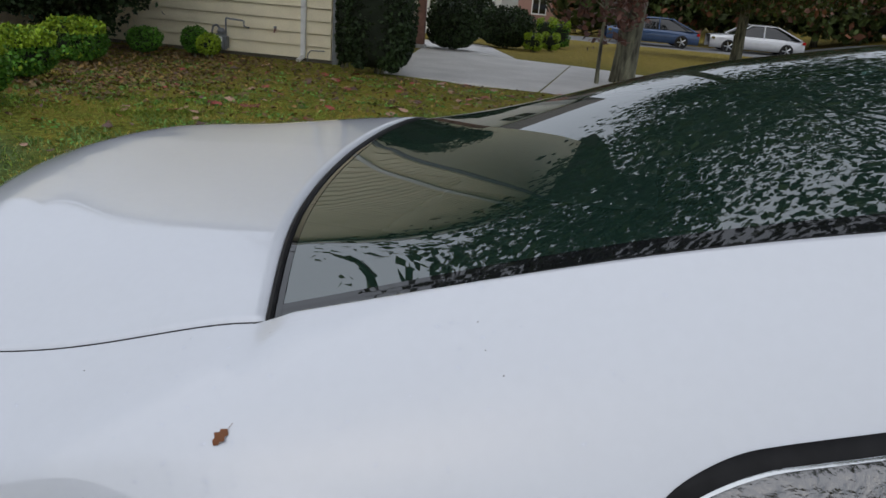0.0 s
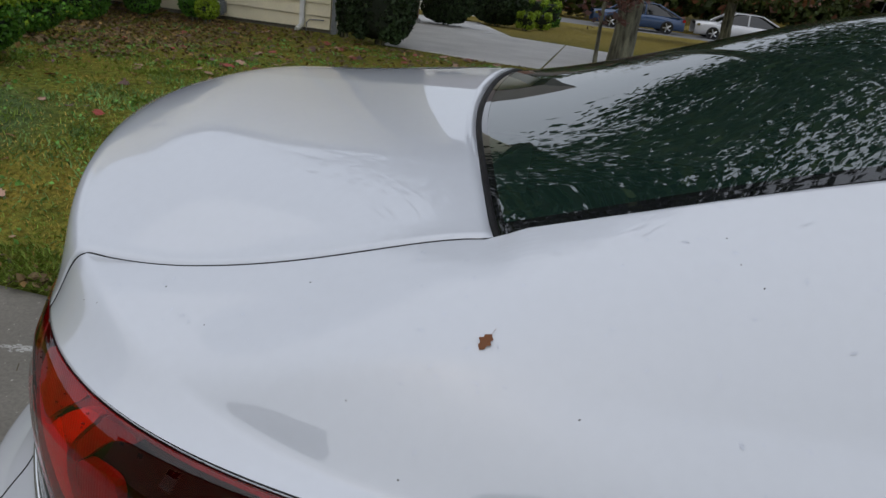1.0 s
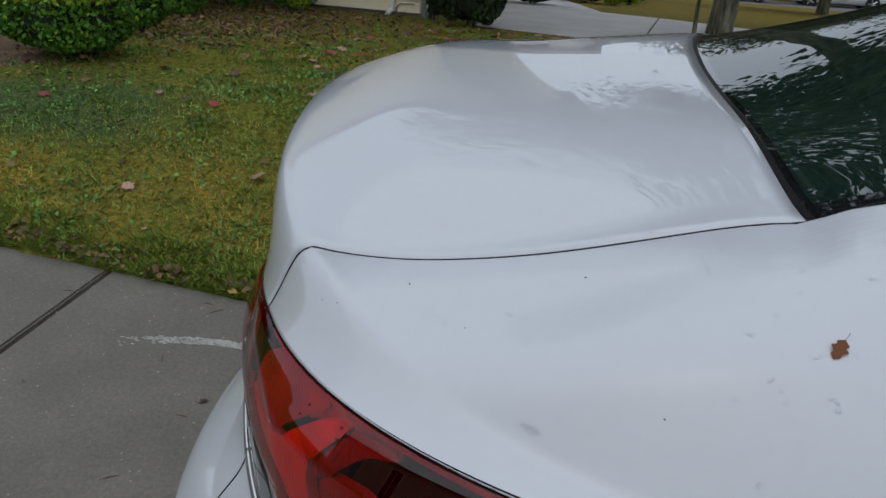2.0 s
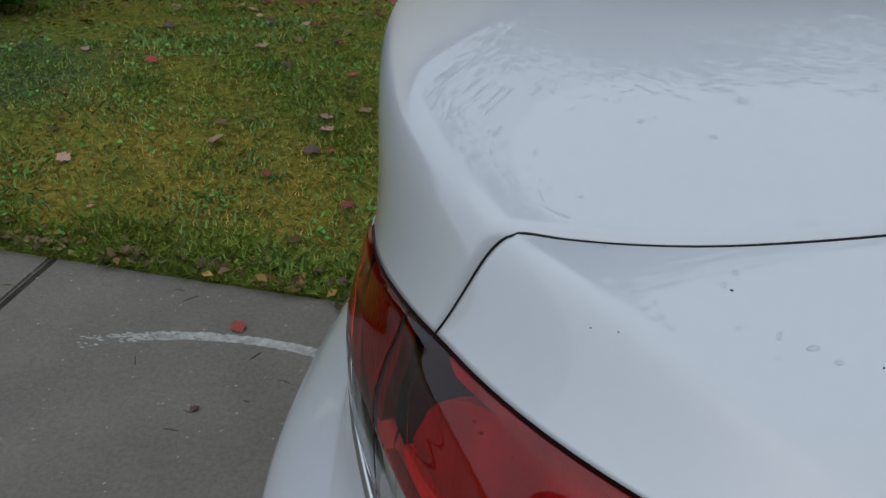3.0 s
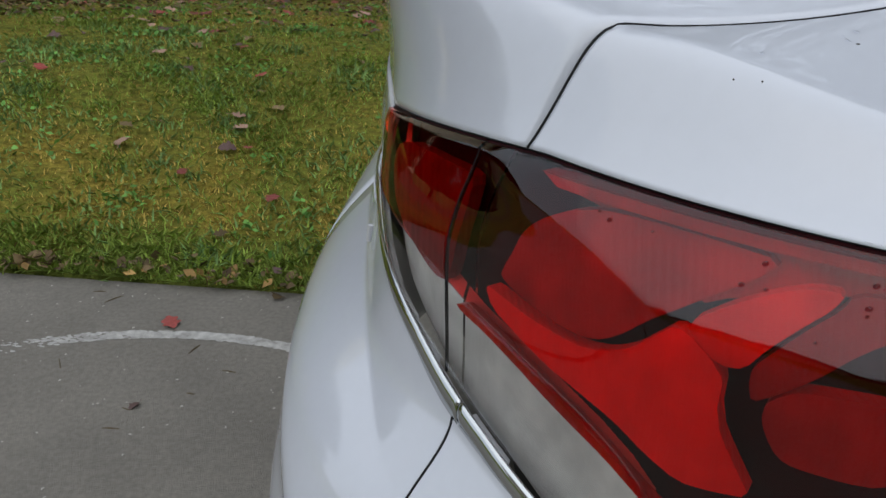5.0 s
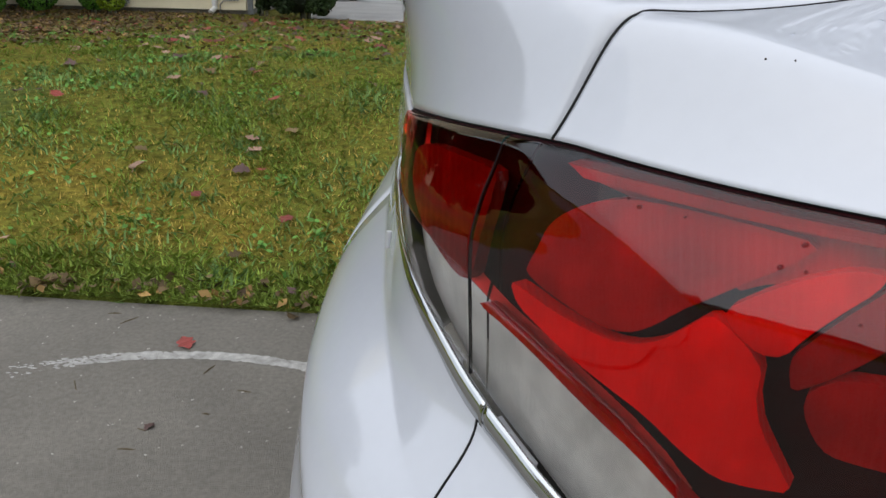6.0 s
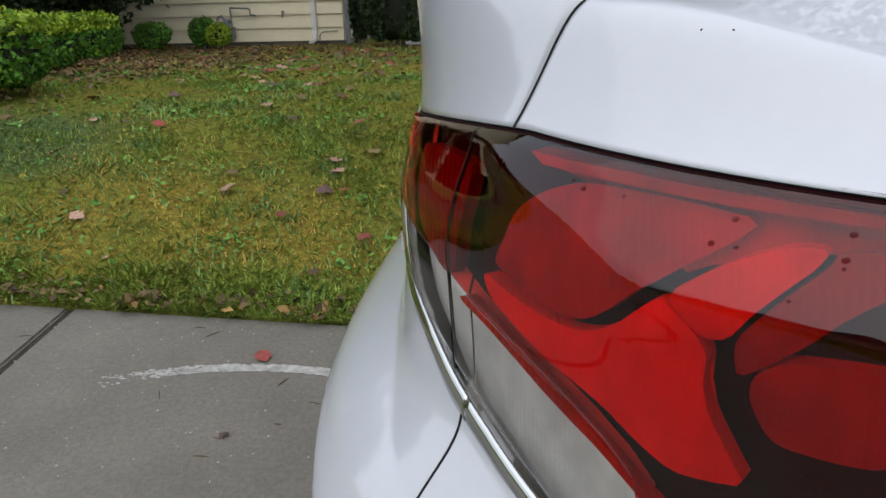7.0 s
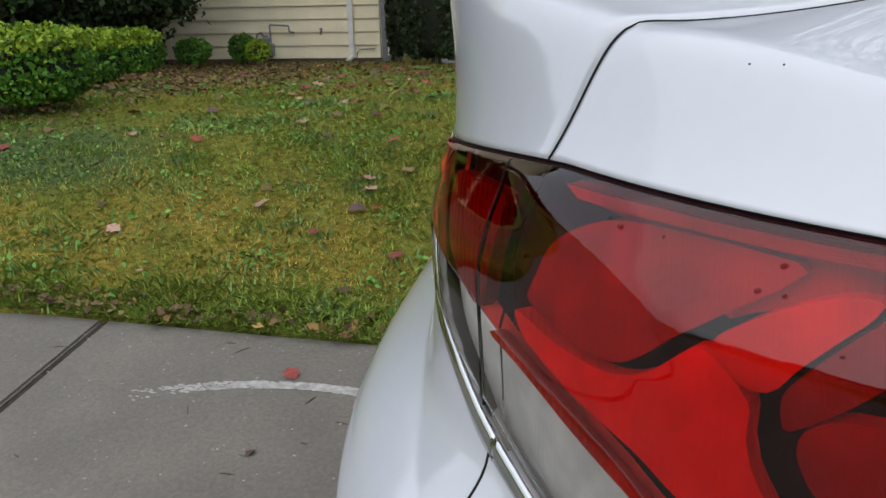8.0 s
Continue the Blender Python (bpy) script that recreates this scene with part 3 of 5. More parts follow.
def gas_meter():
    x, y = HX - 1.66, HY - 0.16
    g = empty("gas_meter", pose(x, y, HZ), "grey gas meter with bent pipes beside the house wall", "gas meter")
    b = part("meter_body", box(-0.10, 0.10, -0.07, 0.07, 0.10, 0.32, 0.03), GREY_METAL, g)
    part("index_box", box(-0.045, 0.045, -0.095, -0.068, 0.21, 0.29, 0.006), TRIM, b)
    part("regulator", tube([(-0.0, 0, 0.32), (0, 0, 0.36), (0, 0, 0.40)], [0.05, 0.06, 0.03], 12), GREY_METAL, g)
    part("inlet_pipe", tube([(-0.14, 0, -0.05), (-0.14, 0, 0.36), (-0.12, 0, 0.42), (-0.07, 0, 0.44), (-0.03, 0, 0.40), (-0.03, 0, 0.34)], 0.016, 8), GREY_METAL, g)
    part("outlet_pipe", tube([(0.07, 0, 0.30), (0.07, 0, 0.53), (0.075, 0, 0.545), (0.33, 0, 0.53), (0.345, 0, 0.52), (0.35, 0.0, 0.45), (0.38, 0.10, 0.43)], 0.013, 8), GREY_METAL, g)
    return g


gas_meter()

# shrubs along the house and the mulch bed
SH = "shrubs in the mulch bed"
shrub("boxwood_shrub", -3.22, 3.40, 0.78, 0.74, 0.47, BOX_LEAF, 7000, 0.026, "clipped boxwood with yellow-green tips in mulch", SH, BOX_TIP, seed=11)
shrub("boxwood_shrub", -3.58, 4.68, 0.54, 0.54, 0.40, BOX_LEAF, 5000, 0.026, "clipped boxwood with yellow-green tips in mulch", SH, BOX_TIP, seed=12)
shrub("boxwood_shrub", -4.30, 6.55, 0.62, 0.60, 0.44, BOX_LEAF, 5000, 0.027, "clipped boxwood with a red tip in mulch", SH, BOX_TIP, seed=13)
shrub("small_shrub", -4.47, 8.30, 0.44, 0.42, 0.32, BOX_LEAF, 2300, 0.022, "small loose green shrub against the siding", SH, None, square=2.1, seed=14)
shrub("small_shrub", -4.04, 8.85, 0.38, 0.38, 0.35, BOX_LEAF, 2300, 0.022, "small loose green shrub against the siding", SH, None, square=2.1, seed=15)
shrub("small_shrub", -3.80, 8.75, 0.32, 0.33, 0.28, BOX_TIP, 1600, 0.022, "small bright green shrub beside the gas meter", SH, None, square=2.1, seed=16)
shrub("evergreen_hedge", -1.52, 9.12, 0.92, 0.9, 2.6, DARK_LEAF, 9000, 0.04, "tall dark clipped evergreen at the house corner", "", None, square=4.0, seed=21)
shrub("evergreen_shrub", -2.12, 9.5, 0.27, 0.3, 1.9, DARK_LEAF, 1800, 0.04, "narrow dark evergreen climbing at the corner post", "", None, square=3.0, seed=22)
shrub("round_shrub", -1.55, 15.9, 1.15, 1.1, 0.92, DARK_LEAF, 5200, 0.045, "large rounded dark shrub beside the driveway", "round shrubs", None, square=2.3, seed=23)
shrub("round_shrub", -0.68, 19.4, 1.45, 1.3, 0.98, DARK_LEAF, 5200, 0.05, "large rounded dark shrub beside the driveway", "round shrubs", None, square=2.3, seed=24)
shrub("round_shrub", -2.05, 20.5, 1.8, 1.5, 1.45, DARK_LEAF, 4200, 0.055, "large rounded dark shrub beside the driveway", "round shrubs", None, square=2.3, seed=25)
for k, (x, y, w, h) in enumerate(((0.06, 18.7, 0.46, 0.40), (0.44, 20.2, 0.50, 0.42), (0.22, 22.0, 0.58, 0.80), (0.62, 22.6, 0.62, 0.76))):
    shrub("boxwood_cube", x, y, w, w, h, BOX_TIP if k < 2 else BOX_LEAF, 1500, 0.035, "small clipped green boxwood cube on the lawn", "boxwood cubes", BOX_TIP, square=4.5, seed=30 + k)


def porch_post():
    x, y = -2.21, 15.6
    root = empty("porch_post", pose(x, y, ground(x, y)), "rust-brown wooden post beside the driveway", "post")
    part("shaft", box(-0.085, 0.085, -0.085, 0.085, 0.06, 2.8, 0.012), BRICK, root)
    part("foot", box(-0.12, 0.12, -0.12, 0.12, -0.05, 0.08, 0.012), CONCRETE_PALE, root, "pale concrete foot")


porch_post()

# trees
tree("bed_tree", -5.05, 7.8, 0.09, 4.6, 1.1, 1.35, DARK_LEAF, 44000, 0.048, "dark dense evergreen behind the shrubs", 41, lean=(-0.25, 0.2), forks=9, squash=1.1, low=0.22)
tree("bed_tree", -6.3, 6.9, 0.12, 5.4, 1.5, 1.35, DARK_LEAF, 48000, 0.055, "dark dense evergreen behind the shrubs", 42, BOX_LEAF, 0.2, forks=9, squash=1.0, low=0.10)
tree("bed_tree", -9.4, 4.9, 0.12, 5.0, 1.9, 1.7, DARK_LEAF, 36000, 0.06, "dark dense evergreen behind the shrubs", 48, forks=9, squash=1.0, low=0.1)
tree("bed_tree", -7.6, 9.2, 0.12, 6.0, 2.1, 1.7, DARK_LEAF, 40000, 0.07, "dark dense evergreen behind the shrubs", 43, forks=9, squash=1.0, low=0.4)
tree("oak_tree", 1.87, 11.5, 0.185, 13.0, 7.4, 8.4, TREE_LEAF, 56000, 0.115, "mature tree with grey ridged bark and a wide crown", 44, lean=(0.30, -0.5), forks=14, squash=0.62, low=3.6, clump=0.115, shift=(1.9, -2.2))
tree("maple_sapling", 1.46, 10.9, 0.034, 2.9, 0.62, 1.25, SAPLING_LEAF, 420, 0.075, "slender sapling with sparse rust-red leaves", 45, lean=(-0.05, 0), forks=9, squash=1.3)
tree("street_tree", 6.75, 28.0, 0.2, 7.0, 4.6, 4.4, TREE_LEAF, 48000, 0.105, "broad street tree with green and rust leaves", 46, RUST_LEAF, 0.2, forks=9, squash=0.7, low=1.55)
tree("street_tree", 14.5, 47.0, 0.2, 8.0, 5.2, 5.2, TREE_LEAF, 26000, 0.15, "broad street tree with green and rust leaves", 47, RUST_LEAF, 0.3, forks=9, squash=0.7, low=2.6)

# mulch bed under the shrubs
def mulch():
    verts, faces = [], []
    n, m = 46, 26
    for i in range(n + 1):
        y = 2.6 + 7.2 * i / n
        inner = -2.85 - 0.42 * max(0, y - 3.3) + 0.12 * noise.noise(Vector((y * 2, 0, 3)))
        inner = min(inner, -2.4)
        if y > 8.6:
            inner = inner + (y - 8.6) * 0.9
        for j in range(m + 1):
            x = inner - (8.5 + inner + 1.0) * j / m * 1.0
            e = min(i, n - i, j * 1.2) / 4 + 0.4 * noise.noise(Vector((x * 3, y * 3, 2)))
            verts.append((x, y, ground(x, y) - 0.03 + 0.06 * min(1, e) + 0.02 * noise.noise(Vector((x * 4, y * 4, 9)))))
    for i in range(n):
        for j in range(m):
            faces.append((i * (m + 1) + j, (i + 1) * (m + 1) + j, (i + 1) * (m + 1) + j + 1, i * (m + 1) + j + 1))
    ob = new("mulch_bed", mesh_of("mulch_bed", verts, faces, STRAW_MULCH, True))
    tagged(ob, "brown pine-straw mulch bed under the shrubs", "mulch", kind="structure")


mulch()

# the neighbour's driveway, the street and what stands there
nd = empty("neighbour_driveway", pose(0, 0, 0), "pale concrete driveway of the neighbouring house", "driveway", kind="structure")


def ribbon(name, corners, material, parent, lift, nu=12, nv=12):
    """A thin slab over the ground between four corners (x, y)."""
    a, b, c, d = (Vector(p) for p in corners)
    def at(u, v):
        p = a.lerp(b, u).lerp(d.lerp(c, u), v)
        return (p.x, p.y, ground(p.x, p.y) + lift)
    v, f = sheet(at, nu, nv)
    return solid(part_of(name, v, f, material, parent), 0.06)


ribbon("slab", ((-1.5, 9.2), (0.66, 8.72), (1.03, 14.35), (-2.1, 15.2)), CONCRETE_PALE, nd, 0.012)
ribbon("slab", ((-2.12, 15.25), (-0.05, 14.7), (-1.2, 19.8), (-2.9, 19.8)), CONCRETE_PALE, nd, 0.012)
ribbon("slab", ((0.69, 8.71), (4.2, 8.0), (4.6, 12.2), (1.06, 14.35)), CONCRETE_PALE, nd, 0.012)
road = empty("street", pose(0, 0, 0), "grey asphalt street beyond the lawns", "street", kind="structure")
ribbon("road", ((-14, 35.5), (60, 35.5), (60, 44.5), (-14, 44.5)), ASPHALT, road, 0.03, 20, 8)


def small_car(name, m, length, width, height, paint, label, hood=0.24, boot=0.2, suv=False):
    """A parked car seen from afar: lofted body, glasshouse, wheels with rims, lamps."""
    root = empty(name, m, label, "car")
    belt = 0.60 * height
    def body(a, b):
        x = (a - 0.5) * length
        k = 1 - abs(2 * a - 1) ** 5 * 0.3
        w = width / 2 * k
        z = [0.22, 0.30, 0.55 * belt, 0.85 * belt, belt, belt + 0.03, belt + 0.035]
        ww = [0.86, 0.97, 1.0, 0.98, 0.93, 0.75, 0.0]
        q = b * 12
        i = int(min(q, 11.999))
        side = -1 if i < 6 else 1
        j = q if q <= 6 else 12 - q
        droop = 0.10 * abs(2 * a - 1) ** 3
        return (x, side * float(np.interp(j, range(7), ww)) * w, float(np.interp(j, range(7), z)) * (1 - droop) + 0.0)
    v, f = sheet(body, 28, 12)
    part_of("body", v, f, paint, root, "", True)
    r0, r1, r2, r3 = -0.5 + boot - (0.14 if not suv else 0.17), -0.5 + boot + 0.12 - (0.08 if suv else 0), 0.5 - hood - 0.17, 0.5 - hood + 0.02
    def cabin(a, b):
        xs = np.interp(a, (0, 0.3, 0.7, 1), (r0, r1, r2, r3)) * length
        h = np.interp(a, (0, 0.3, 0.5, 0.7, 1), (belt, height * 0.97, height, height * 0.97, belt))
        inset = np.interp(b, (0, 0.3, 0.5, 0.7, 1), (-0.47, -0.38, 0, 0.38, 0.47)) * width
        z = np.interp(b, (0, 0.3, 0.5, 0.7, 1), (belt, h - 0.02, h, h - 0.02, belt))
        return (float(xs), float(inset), float(z))
    v, f = sheet(cabin, 14, 10)
    part_of("glasshouse", v, f, GLOSS_BLACK, root, "dark glass", True)
    v, f = sheet(lambda a, b: (float(np.interp(a, (0, 1), (r1 - 0.01, r2 + 0.01)) * length), (b - 0.5) * 0.78 * width, height + 0.012 - 0.03 * abs(2 * b - 1) ** 3 - 0.02 * abs(2 * a - 1) ** 2), 8, 8)
    solid(part_of("roof", v, f, paint, root, "", True), 0.03)
    for s in (-1, 1):
        for px in (r1 + 0.0, (r1 + r2) / 2, r2 - 0.0):
            part("pillar", tube([(px * length, s * 0.388 * width, height - 0.03), (px * length + (0.0 if abs(px - (r1 + r2) / 2) < 0.01 else (r0 - r1 if px < 0 else r3 - r2) * length), s * 0.475 * width, belt)], 0.035, 6), paint, root)
        for wx in (-0.5 + 0.2, 0.5 - 0.19):
            bm = tube([(wx * length, s * (width / 2 - 0.2), 0.32), (wx * length, s * (width / 2 + 0.005), 0.32)], 0.33, 20)
            wheel = part("wheel", bm, TYRE, root, "black tyre")
            rim = part("rim", tube([(wx * length, s * (width / 2 - 0.02), 0.32), (wx * length, s * (width / 2 + 0.012), 0.32)], 0.235, 20), GLOSS_BLACK, wheel)
            for q in range(5):
                t = q * 2 * math.pi / 5
                part("spoke", tube([(wx * length, s * (width / 2 + 0.016), 0.32), (wx * length + 0.22 * math.cos(t), s * (width / 2 + 0.016), 0.32 + 0.22 * math.sin(t))], 0.035, 5), RIM, wheel)
        part("tail_lamp", box(-length / 2 + 0.02, -length / 2 + 0.16, s * (width / 2 - 0.25) - 0.12, s * (width / 2 - 0.25) + 0.12, belt - 0.20, belt - 0.06, 0.02), TAIL_RED, root)
        part("head_lamp", box(length / 2 - 0.22, length / 2 - 0.05, s * (width / 2 - 0.28) - 0.14, s * (width / 2 - 0.28) + 0.14, belt - 0.24, belt - 0.12, 0.02), CHROME, root)
    return root


def park(x, y, yaw):
    return pose(x, y, ground(x, y) + 0.04, 0, 0, yaw)


small_car("silver_sedan", park(10.3, 42.4, 183), 4.75, 1.85, 1.45, SILVER_PAINT, "silver sedan parked along the street")
small_car("blue_sedan", park(4.95, 41.5, 186), 4.7, 1.85, 1.42, BLUE_PAINT, "blue sedan parked along the street")
small_car("dark_suv", park(18.8, 46.5, 118), 4.7, 1.95, 1.75, DARK_PAINT, "dark navy sport utility car parked beyond the street", suv=True)


def far_house(x, y, w, d, h, yaw, paint, label):
    root = empty("far_house", pose(x, y, ground(x, y) - 0.3, 0, 0, yaw), label, "house")
    part("wall", box(-w / 2, w / 2, 0, d, 0, h), paint, root)
    bm = bmesh.new()
    vs = [bm.verts.new(p) for p in ((-w / 2 - 0.4, -0.4, h), (w / 2 + 0.4, -0.4, h), (w / 2 + 0.4, d + 0.4, h), (-w / 2 - 0.4, d + 0.4, h), (-w / 2 - 0.4, d / 2, h + d * 0.3), (w / 2 + 0.4, d / 2, h + d * 0.3))]
    for q in ((0, 1, 5, 4), (2, 3, 4, 5), (0, 4, 3), (1, 2, 5), (0, 3, 2, 1)):
        bm.faces.new([vs[i] for i in q])
    bmesh.ops.recalc_face_normals(bm, faces=bm.faces[:])
    part("roof", bm, ROOF, root)
    for i in range(3):
        wx = -w / 2 + w * (i + 0.5) / 3
        for z in (1.0, 3.6) if h > 4 else (1.0,):
            wd = part("window", box(wx - 0.55, wx + 0.55, -0.06, 0.0, z, z + 1.3, 0.02), TRIM, root, "white framed window")
            for s in (-1, 1):
                part("pane", box(wx + s * 0.25 - 0.22, wx + s * 0.25 + 0.22, -0.075, -0.05, z + 0.1, z + 1.2), GLOSS_BLACK, wd)
    return root


BEIGE = mat("beige_siding", (0.42, 0.36, 0.27), rough=0.7, spread=0.06, scale=1)
ROSE = mat("rose_brown_siding", (0.30, 0.17, 0.14), rough=0.7, spread=0.08, scale=1)
far_house(25.0, 54.0, 16, 9, 5.4, -12, BEIGE, "beige two-storey house across the street")
far_house(3.0, 58.0, 14, 9, 5.2, 4, ROSE, "rose-brown house across the street")
far_house(-6.0, 26.0, 9, 8, 5.2, 0, TRIM, "white-trimmed house behind the shrubs")
far_house(-13.6, -8.0, 12.4, 7, 3.6, 180, BEIGE, "beige house on the near side of the driveway")
far_house(1.6, -8.4, 9, 6, 2.7, 180, BEIGE, "low beige garage beside the near house")


def wood_belt(name, pts, label, seed, h=7.0):
    """A far belt of trees: trunks lost in one mass of leaf clumps."""
    g = np.random.RandomState(seed)
    p = []
    for (x, y, r) in pts:
        n = 4600
        d = g.normal(size=(n, 3))
        d /= np.linalg.norm(d, axis=1)[:, None]
        k = g.uniform(0.55, 1.0, n)[:, None]
        q = d * k * np.array((r, r, h * 0.5)) + np.array((x, y, ground(x, y) + h * 0.5))
        q += 0.35 * r * np.array([noise.noise_vector(Vector(a * 0.35)) for a in q])
        p.append(q)
    p = np.concatenate(p)
    slots = (g.random_sample(len(p)) < 0.12).astype(int)
    return tagged(new(name, leaf_mesh(name, p, 0.34, [TREE_LEAF, RUST_LEAF], slots, seed=seed)), label, "woods", kind="stuff")


wood_belt("far_trees", [(-20 + 7.5 * i, 66 + 3 * math.sin(i * 2.1), 5.0) for i in range(12)], "far belt of green and rust autumn trees", 51, 10)
wood_belt("far_trees", [(1.5 + 4.4 * i, 47.5 + 1.2 * math.sin(i * 1.7), 2.9) for i in range(4)], "dark green trees across the street", 52, 6)
# out of view: added as a dark horizon for the lamp lens to reflect
wood_belt("side_trees", [(-46 + 2 * math.sin(i * 1.9), 20 + 6.0 * i, 4.0) for i in range(5)], "unseen belt of trees added for the lamp lens to reflect", 54, 6.5)
# never in view either: an added skyline, mirrored in the near quarter panel
wood_belt("near_side_trees", [(-16 + 7.0 * i, -30 + 2 * math.sin(i * 2.3), 4.0) for i in range(5)], "unseen belt of trees added for the car's near side to reflect", 53, 6)


# ---------------- grass blades and fallen leaves ----------------
def turf():
    g = np.random.RandomState(8)
    n = 80000
    x = g.uniform(-4.6, 2.2, n)
    y = np.array([edge_y(a) for a in x]) - 0.015 + 5.2 * g.random_sample(n) ** 2.1
    # weeds stand in clumps
    k = 30000
    cx, cy = g.uniform(-3.6, 1.4, 330), 1.2 + 4.6 * g.random_sample(330) ** 1.3
    cr = g.uniform(0.04, 0.16, 330)
    pick = g.randint(0, 330, k)
    x[:k], y[:k] = cx[pick] + g.normal(size=k) * cr[pick], cy[pick] + g.normal(size=k) * cr[pick]
    keep, mats, hs, zz = [], [], [], []

    def dry(d):
        return float(np.interp(d, (0.2, 0.4, 0.9, 1.3, 2.2, 3.5), (0.15, 0.88, 0.85, 0.45, 0.40, 0.6)))
    for i in range(n):
        dy = y[i] - edge_y(x[i])
        fringe = dy < 0.22 + 0.12 * noise.noise(Vector((x[i] * 3, 0, 8)))
        keep.append(dy > -0.03 - 0.03 * g.random_sample())
        m = (0 if pick[i] % 3 else 2) if i < k else (0 if fringe and g.random_sample() < 0.85 else 1 if g.random_sample() < dry(dy) else 2 if x[i] < -1.7 and 1.0 < dy < 2.2 else 0)
        mats.append(m)
        hs.append((0.04 if fringe else 0.034 if i < k else 0.018) * g.uniform(0.5, 1.3))
        zz.append(ground(x[i], y[i]))
    keep = np.array(keep)
    x, y, mats, hs, zz = x[keep], y[keep], np.array(mats)[keep], np.array(hs)[keep], np.array(zz)[keep]
    n = len(x)
    ang, tilt = g.uniform(0, 2 * math.pi, n), g.uniform(0.35, 1.45, n)
    w = g.uniform(0.0012, 0.0028, n) * (1 + (mats == 2) * 0.7)
    dx, dy = np.cos(ang), np.sin(ang)
    base = np.stack([x, y, zz - 0.004], 1)
    tip = base + np.stack([dx * np.sin(tilt), dy * np.sin(tilt), np.cos(tilt)], 1) * (hs * 1.25)[:, None]
    mid = base + np.stack([dx * np.sin(tilt) * 0.35, dy * np.sin(tilt) * 0.35, np.cos(tilt) * 0.75], 1) * (hs * 0.8)[:, None]
    side = np.stack([-dy, dx, 0 * dx], 1) * w[:, None]
    v = np.stack([base - side, base + side, mid + side * 0.9, tip, mid - side * 0.9], 1).reshape(-1, 3)
    me = bpy.data.meshes.new("grass_blades")
    me.vertices.add(5 * n)
    me.vertices.foreach_set("co", v.reshape(-1))
    me.loops.add(5 * n)
    me.loops.foreach_set("vertex_index", np.arange(5 * n, dtype=np.int32))
    me.polygons.add(n)
    me.polygons.foreach_set("loop_start", np.arange(0, 5 * n, 5, dtype=np.int32))
    for m in (GRASS, STRAW, CLOVER):
        me.materials.append(m)
    me.polygons.foreach_set("material_index", mats.astype(np.int32))
    me.update(calc_edges=True)
    tagged(new("grass_blades", me), "short grass blades, greener along the slab edge", "grass", kind="stuff")


turf()


def weeds():
    """Low rosettes of broad leaves in the lawn."""
    g = np.random.RandomState(14)
    k = 260
    cx, cy = g.uniform(-4.2, 1.6, k), 1.15 + 7.0 * g.random_sample(k) ** 1.1
    pick = g.randint(0, k, 5200)
    spread = g.uniform(0.03, 0.11, k)
    x, y = cx[pick] + g.normal(size=5200) * spread[pick], cy[pick] + g.normal(size=5200) * spread[pick]
    keep = y > np.array([edge_y(a) for a in x]) + 0.02
    x, y = x[keep], y[keep]
    z = np.array([ground(a, b) for a, b in zip(x, y)]) + 0.006 + 0.022 * g.random_sample(len(x))
    me = leaf_mesh("broadleaf_weeds", np.stack([x, y, z], 1), 0.017, [WEED], None, seed=15, up=(0, 0, 1.0))
    tagged(new("broadleaf_weeds", me), "bright green broadleaf weeds in the lawn", "weeds", kind="stuff")


weeds()


def leaf_shape(material, seed):
    """A curled fallen leaf with a pointed, lobed outline and a stalk."""
    r = random.Random(seed)
    bm = bmesh.new()
    n = 14
    mid = [bm.verts.new((0.0, -0.5 + i / n, 0.10 * math.sin(3.0 * i / n) + 0.04)) for i in range(n + 1)]
    for s in (-1, 1):
        rim = []
        for i in range(n + 1):
            t = i / n
            w = 0.42 * math.sin(math.pi * t) ** 0.8 * (1 + 0.28 * math.sin(t * 19 + seed)) + 0.004
            rim.append(bm.verts.new((s * w, -0.5 + t + 0.05, 0.06 + 0.30 * w * (0.6 + r.random() * 0.5) * (1 if s > 0 else 0.7) + 0.05 * math.sin(7 * t + seed))))
        for i in range(n):
            q = (mid[i], mid[i + 1], rim[i + 1], rim[i])
            bm.faces.new(q if s > 0 else q[::-1])
    st = bmesh.ops.create_cone(bm, cap_ends=True, segments=5, radius1=0.012, radius2=0.02, depth=0.3, matrix=Matrix.Translation((0, -0.62, 0.05)) @ Euler((radians(90), 0, 0)).to_matrix().to_4x4())
    me = bpy.data.meshes.new("fallen_leaf")
    bm.to_mesh(me)
    bm.free()
    me.materials.append(material)
    me.polygons.foreach_set("use_smooth", [True] * len(me.polygons))
    return me


LEAVES = [leaf_shape(m, 3 * i + 1) for i, m in enumerate((RED_LEAF, BROWN_LEAF, PINK_LEAF, PURPLE_LEAF, BROWN_LEAF))]
LEAF_WORDS = ("curled red fallen leaf", "dry brown fallen leaf", "pale pink upturned fallen leaf", "dark purple curled fallen leaf", "dry brown fallen leaf")


def drop_leaf(k, x, y, size, z=None, words="on the lawn"):
    r = random.Random(int(x * 7919 + y * 104729))
    ob = new("fallen_leaf", LEAVES[k])
    ob.matrix_world = pose(x, y, (ground(x, y) + 0.012 if z is None else z), r.uniform(-18, 18), r.uniform(-18, 18), r.uniform(0, 360)) @ Matrix.Diagonal((size, size, size, 1))
    return tagged(ob, LEAF_WORDS[k] + " " + words, "leaf", "fallen leaves")

# ---------------- the white sedan: x forward, the tail at x = 0, y = 0 its middle ----------------
CAR = empty("white_sedan", pose(0, 0, slab_z(0, 0)), "white four-door sedan with wet paint parked on the slab", "car")
CZ = slab_z(0, 0)


